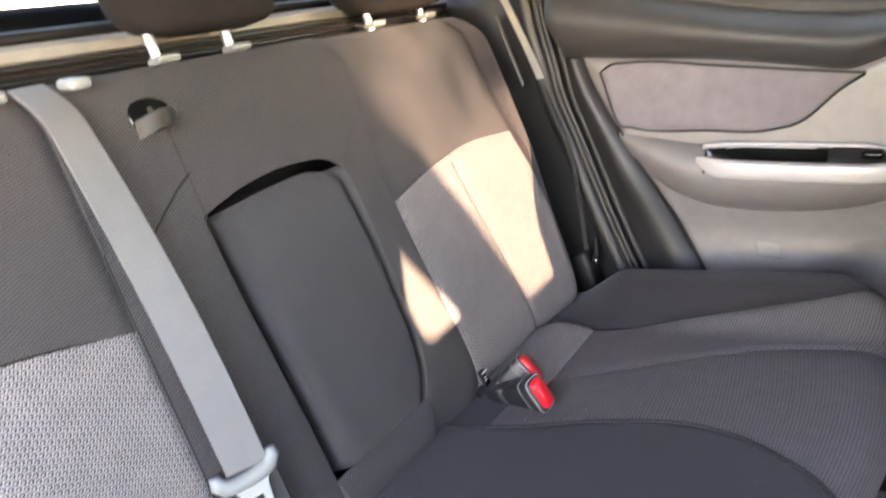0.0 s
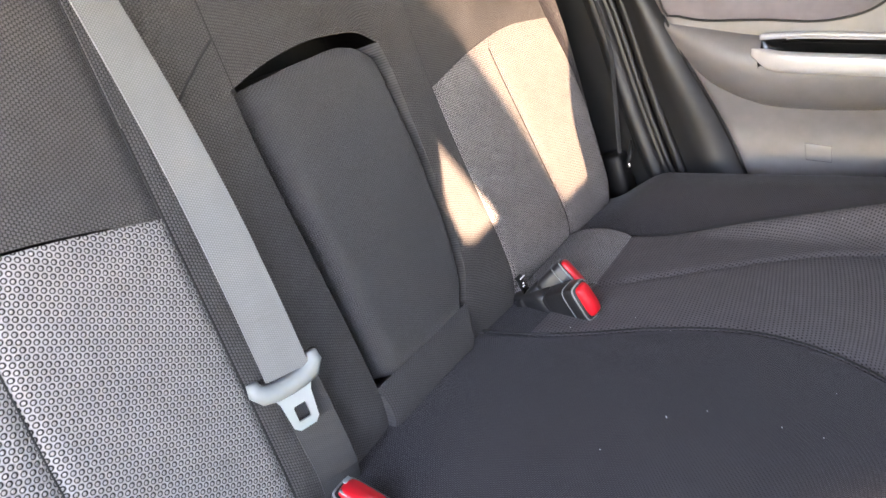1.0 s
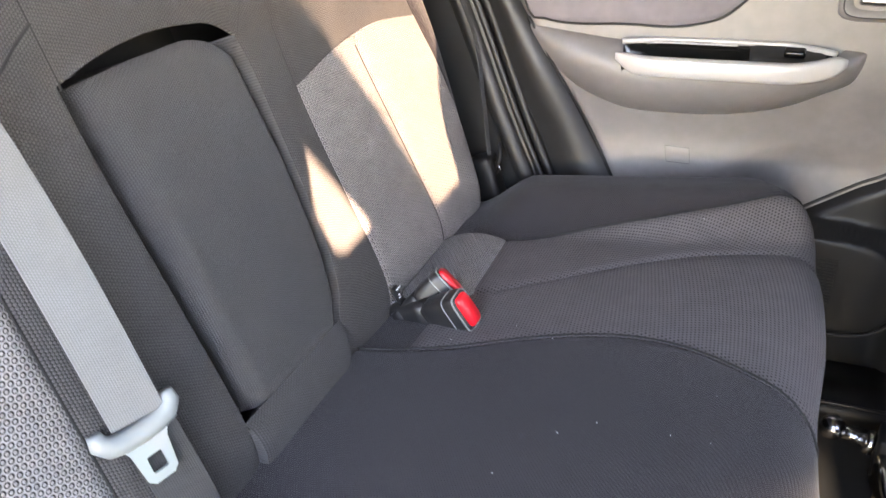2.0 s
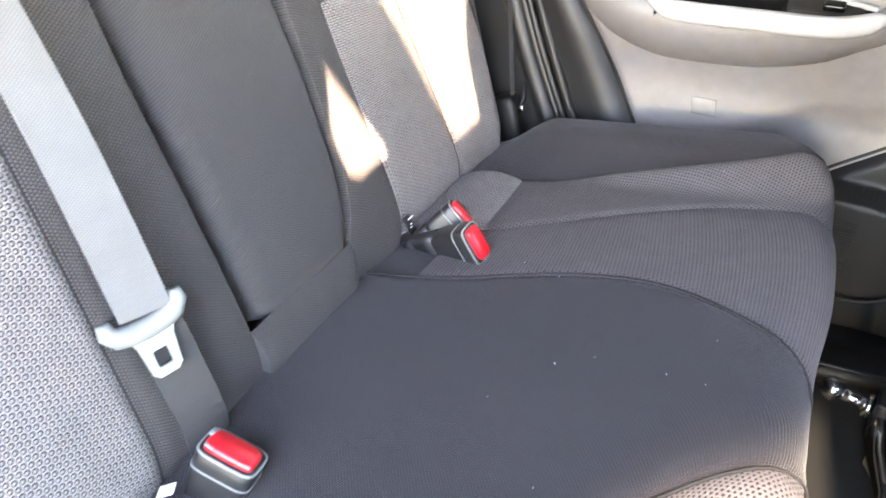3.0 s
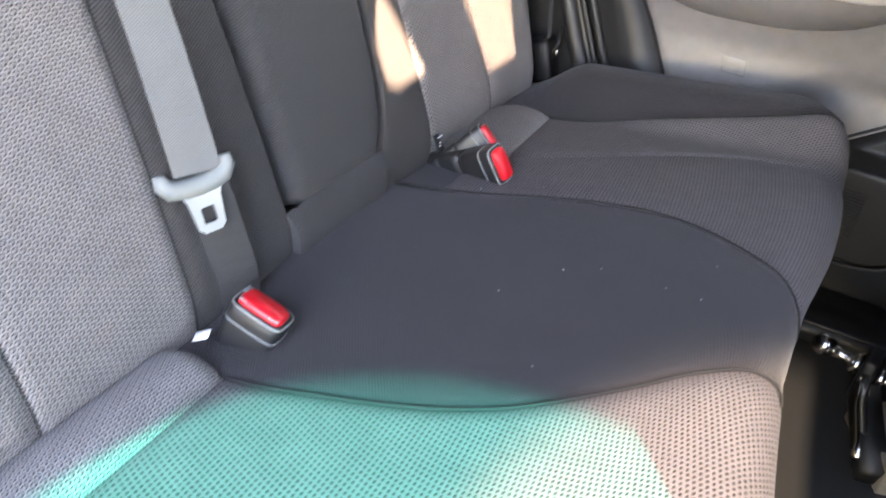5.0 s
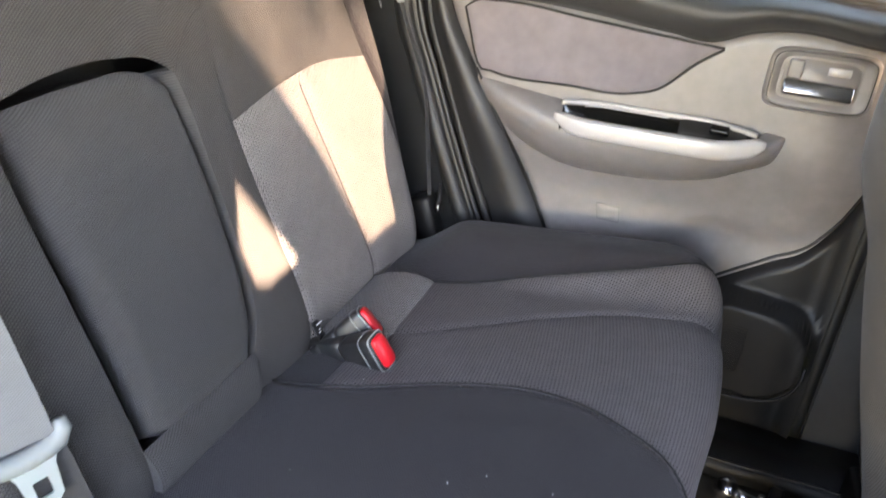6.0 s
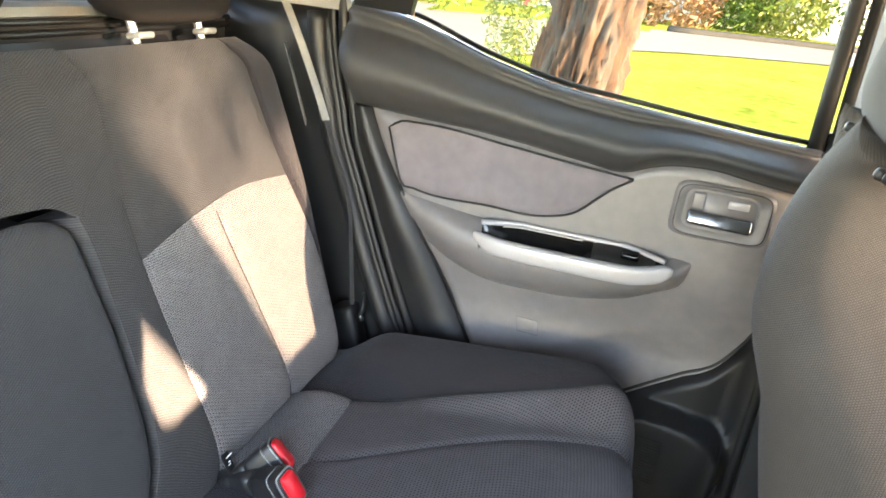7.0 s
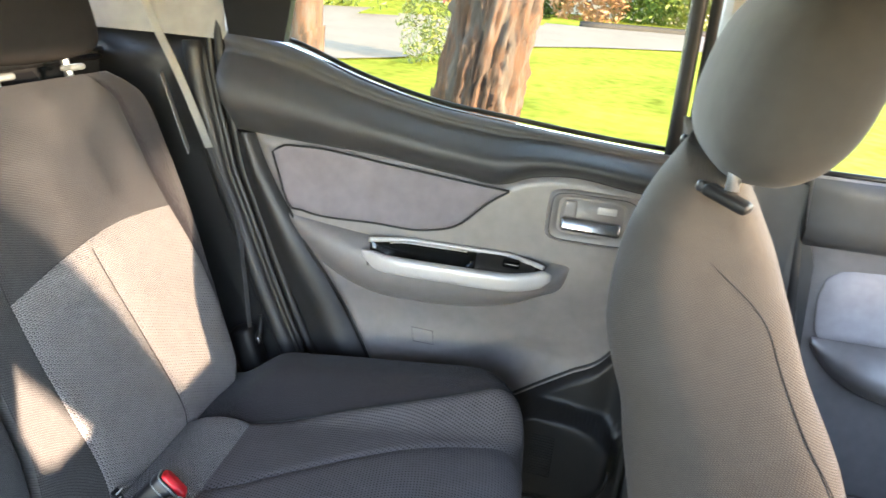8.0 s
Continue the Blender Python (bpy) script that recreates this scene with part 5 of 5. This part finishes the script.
for i, t in enumerate(np.linspace(0, 1, 150)):
    z = -0.66 + 3.6 * t
    cx, cy = 0.215 + 0.06 * z + 0.012 * z * z, 3.0 + 0.04 * (z + 0.5)
    ring = []
    for k in range(120):
        a = 2 * math.pi * k / 120
        r = 0.185 - 0.012 * (z + 0.5) + 0.10 * max(0, -0.2 - z) ** 1.5
        # long plates of bark that split and twist
        f = noise.noise(Vector((math.cos(a) * 3.6 + 0.6 * z, math.sin(a) * 3.6, z * 1.5)))
        g = noise.noise(Vector((math.cos(a) * 12 + z * 2.0, math.sin(a) * 12, z * 4.5 + 7)))
        h = noise.noise(Vector((math.cos(a) * 30 + z * 4.0, math.sin(a) * 30, z * 12)))
        r += 0.034 * (1 - 2.4 * abs(f)) + 0.034 * (1 - 2.6 * abs(g)) + 0.014 * h
        ring.append((cx + r * math.cos(a), cy + r * math.sin(a), z))
    rings.append(ring)
loft("trunk", rings, BARK, tree)
for a, b, c in ((-0.9, 0.5, 4.6), (1.7, -0.3, 4.9), (0.9, 1.2, 5.2), (0.3, -1.0, 5.0)):
    tube("limb", [(0.48, 3.14, 2.85), (0.60 + 0.35 * a, 3.1 + 0.35 * b, 3.6), (0.85 + a, 3.1 + b, c)], [0.15, 0.09, 0.035], BARK, tree, "", 10)
second = empty("tree", "second slim pale tree trunk farther along the lawn", "tree")
loft("trunk", [[(-1.75 + 0.02 * z + 0.16 * math.cos(a) * (1 + 0.1 * math.sin(5 * a + 3 * z)), 6.2 + 0.16 * math.sin(a), z) for a in np.linspace(0, 2 * math.pi, 25)[:-1]] for z in np.linspace(-0.5, 4, 20)], BARK, second)


def leaf_cloud(name, centre, size, count, leaf, mat, seed, droop=0.0):
    """A bush of many single leaves."""
    r = random.Random(seed)
    verts, faces = [], []
    for _ in range(count):
        while True:
            p = Vector((r.uniform(-1, 1), r.uniform(-1, 1), r.uniform(-1, 1)))
            if 0.25 < p.length < 1 and noise.noise(p * 2.3 + Vector((seed, 0, 0))) > -0.22:
                break
        c = Vector((centre[0] + p.x * size[0], centre[1] + p.y * size[1], centre[2] + p.z * size[2]))
        d = Vector((r.uniform(-1, 1), r.uniform(-1, 1), r.uniform(-1, 1) - droop)).normalized()
        n = d.orthogonal().normalized()
        w = leaf * r.uniform(0.18, 0.4)
        l = leaf * r.uniform(0.6, 1.3)
        k = len(verts)
        side = d.cross(n) * w
        verts += [c - d * l, c + side + n * w * 0.3, c + d * l, c - side + n * w * 0.3]
        faces += [(k, k + 1, k + 2), (k, k + 2, k + 3)]
    return mesh_object(name, verts, faces, mat, smooth=False)


LEAFY = material("yellow_green_leaves", (0.11, 0.125, 0.015), 0.7, noise_scale=3, vary=0.5)
LEAFO = material("russet_leaves", (0.17, 0.08, 0.03), 0.7, noise_scale=3, vary=0.5)
for x, y, z, seed in ((-0.1, 3.6, 5.0, 31), (2.6, 2.8, 5.3, 32), (1.8, 4.3, 5.6, 33), (1.1, 2.1, 5.4, 34)):
    leaf_cloud("crown", (x, y, z), (1.0, 0.9, 0.7), 700, 0.10, LEAFY, seed, 1.0).parent = tree
for (x, y, sx, sz, mat, seed) in ((-1.55, 12.6, 0.8, 0.9, LEAFY, 1), (1.2, 27.5, 1.6, 1.4, LEAFO, 2), (3.0, 29.0, 1.6, 1.6, LEAF, 3), (5.0, 29.5, 1.7, 1.3, LEAFY, 4), (7.4, 31, 2.0, 1.7, LEAF, 5), (10.5, 33, 2.4, 2.2, LEAFY, 6), (13.5, 35, 2.4, 1.8, LEAF, 7), (-0.6, 28.5, 1.5, 1.2, LEAF, 8)):
    shrub = tagged(new("shrub"), "loose leafy garden shrub beside the driveway", "shrub")
    leaf_cloud("leaves", (x, y, float(ground_z(y)) + sz * 0.75), (sx, sx * 0.7, sz), 1500, 0.16 if y > 20 else 0.07, mat, seed, 0.5).parent = shrub
hedge = leaf_cloud("hedge", (-11.0, 21.8, float(ground_z(21)) + 1.0), (7.0, 1.0, 1.5), 5000, 0.16, LEAFY, 11)
tagged(hedge, "clipped green hedge beyond the driveway", "hedge", kind="stuff")
house = empty("house", "pale rendered house with dark garage door and red post", "house")
part("wall", box_bm(26, 5, 3.4, 0.02, 1, pose(-0.5, 33.0, 2.1)), HOUSE, house, smooth=False)
part("garage_door", box_bm(2.6, 0.10, 2.2, 0.02, 1, pose(-6.2, 30.46, 1.6)), material("garage_door_grey", (0.12, 0.13, 0.14), 0.5), house, "dark garage door", smooth=False)
part("post", box_bm(0.30, 0.3, 2.9, 0.02, 1, pose(-4.5, 30.2, 1.9)), BRICKRED, house, "red painted post", smooth=False)
part("post", box_bm(0.35, 0.3, 2.9, 0.02, 1, pose(-7.8, 30.2, 1.9)), WHITEPAINT, house, "white post", smooth=False)
part("roof", box_bm(27, 6.6, 0.3, 0.05, 1, pose(-0.5, 32.6, 3.9)), CONCRETE, house, smooth=False)
# unseen tree added ahead of the car, its hanging twigs placed to break the low sun
ahead = empty("sun_break_tree", "unseen tree ahead with hanging leaves, added to break the low sun", "tree")
tube("trunk", [(8.2, -4.6, -0.65), (8.1, -4.5, 1.8), (7.8, -4.2, 4.2)], [0.20, 0.16, 0.10], BARK, ahead)
tube("limb", [(8.0, -4.4, 2.8), (7.3, -3.6, 3.1), (6.6, -2.9, 3.05), (6.0, -2.2, 2.85)], [0.07, 0.05, 0.03, 0.012], BARK, ahead)
leaf_cloud("leaves", (6.40, -2.45, 2.27), (0.30, 0.70, 0.30), 330, 0.075, LEAF, 21, 2.2).parent = ahead
# clumps added to shade the centre column, the front headrest and the front door
leaf_cloud("leaves", (6.40, -2.76, 2.16), (0.25, 0.28, 0.29), 650, 0.06, LEAF, 24, 1.0).parent = ahead
leaf_cloud("leaves", (6.40, -2.10, 2.15), (0.22, 0.15, 0.13), 240, 0.06, LEAF, 23, 1.0).parent = ahead
leaf_cloud("leaves", (6.40, -1.30, 2.00), (0.35, 0.62, 0.55), 1500, 0.075, LEAF, 22, 2.2).parent = ahead
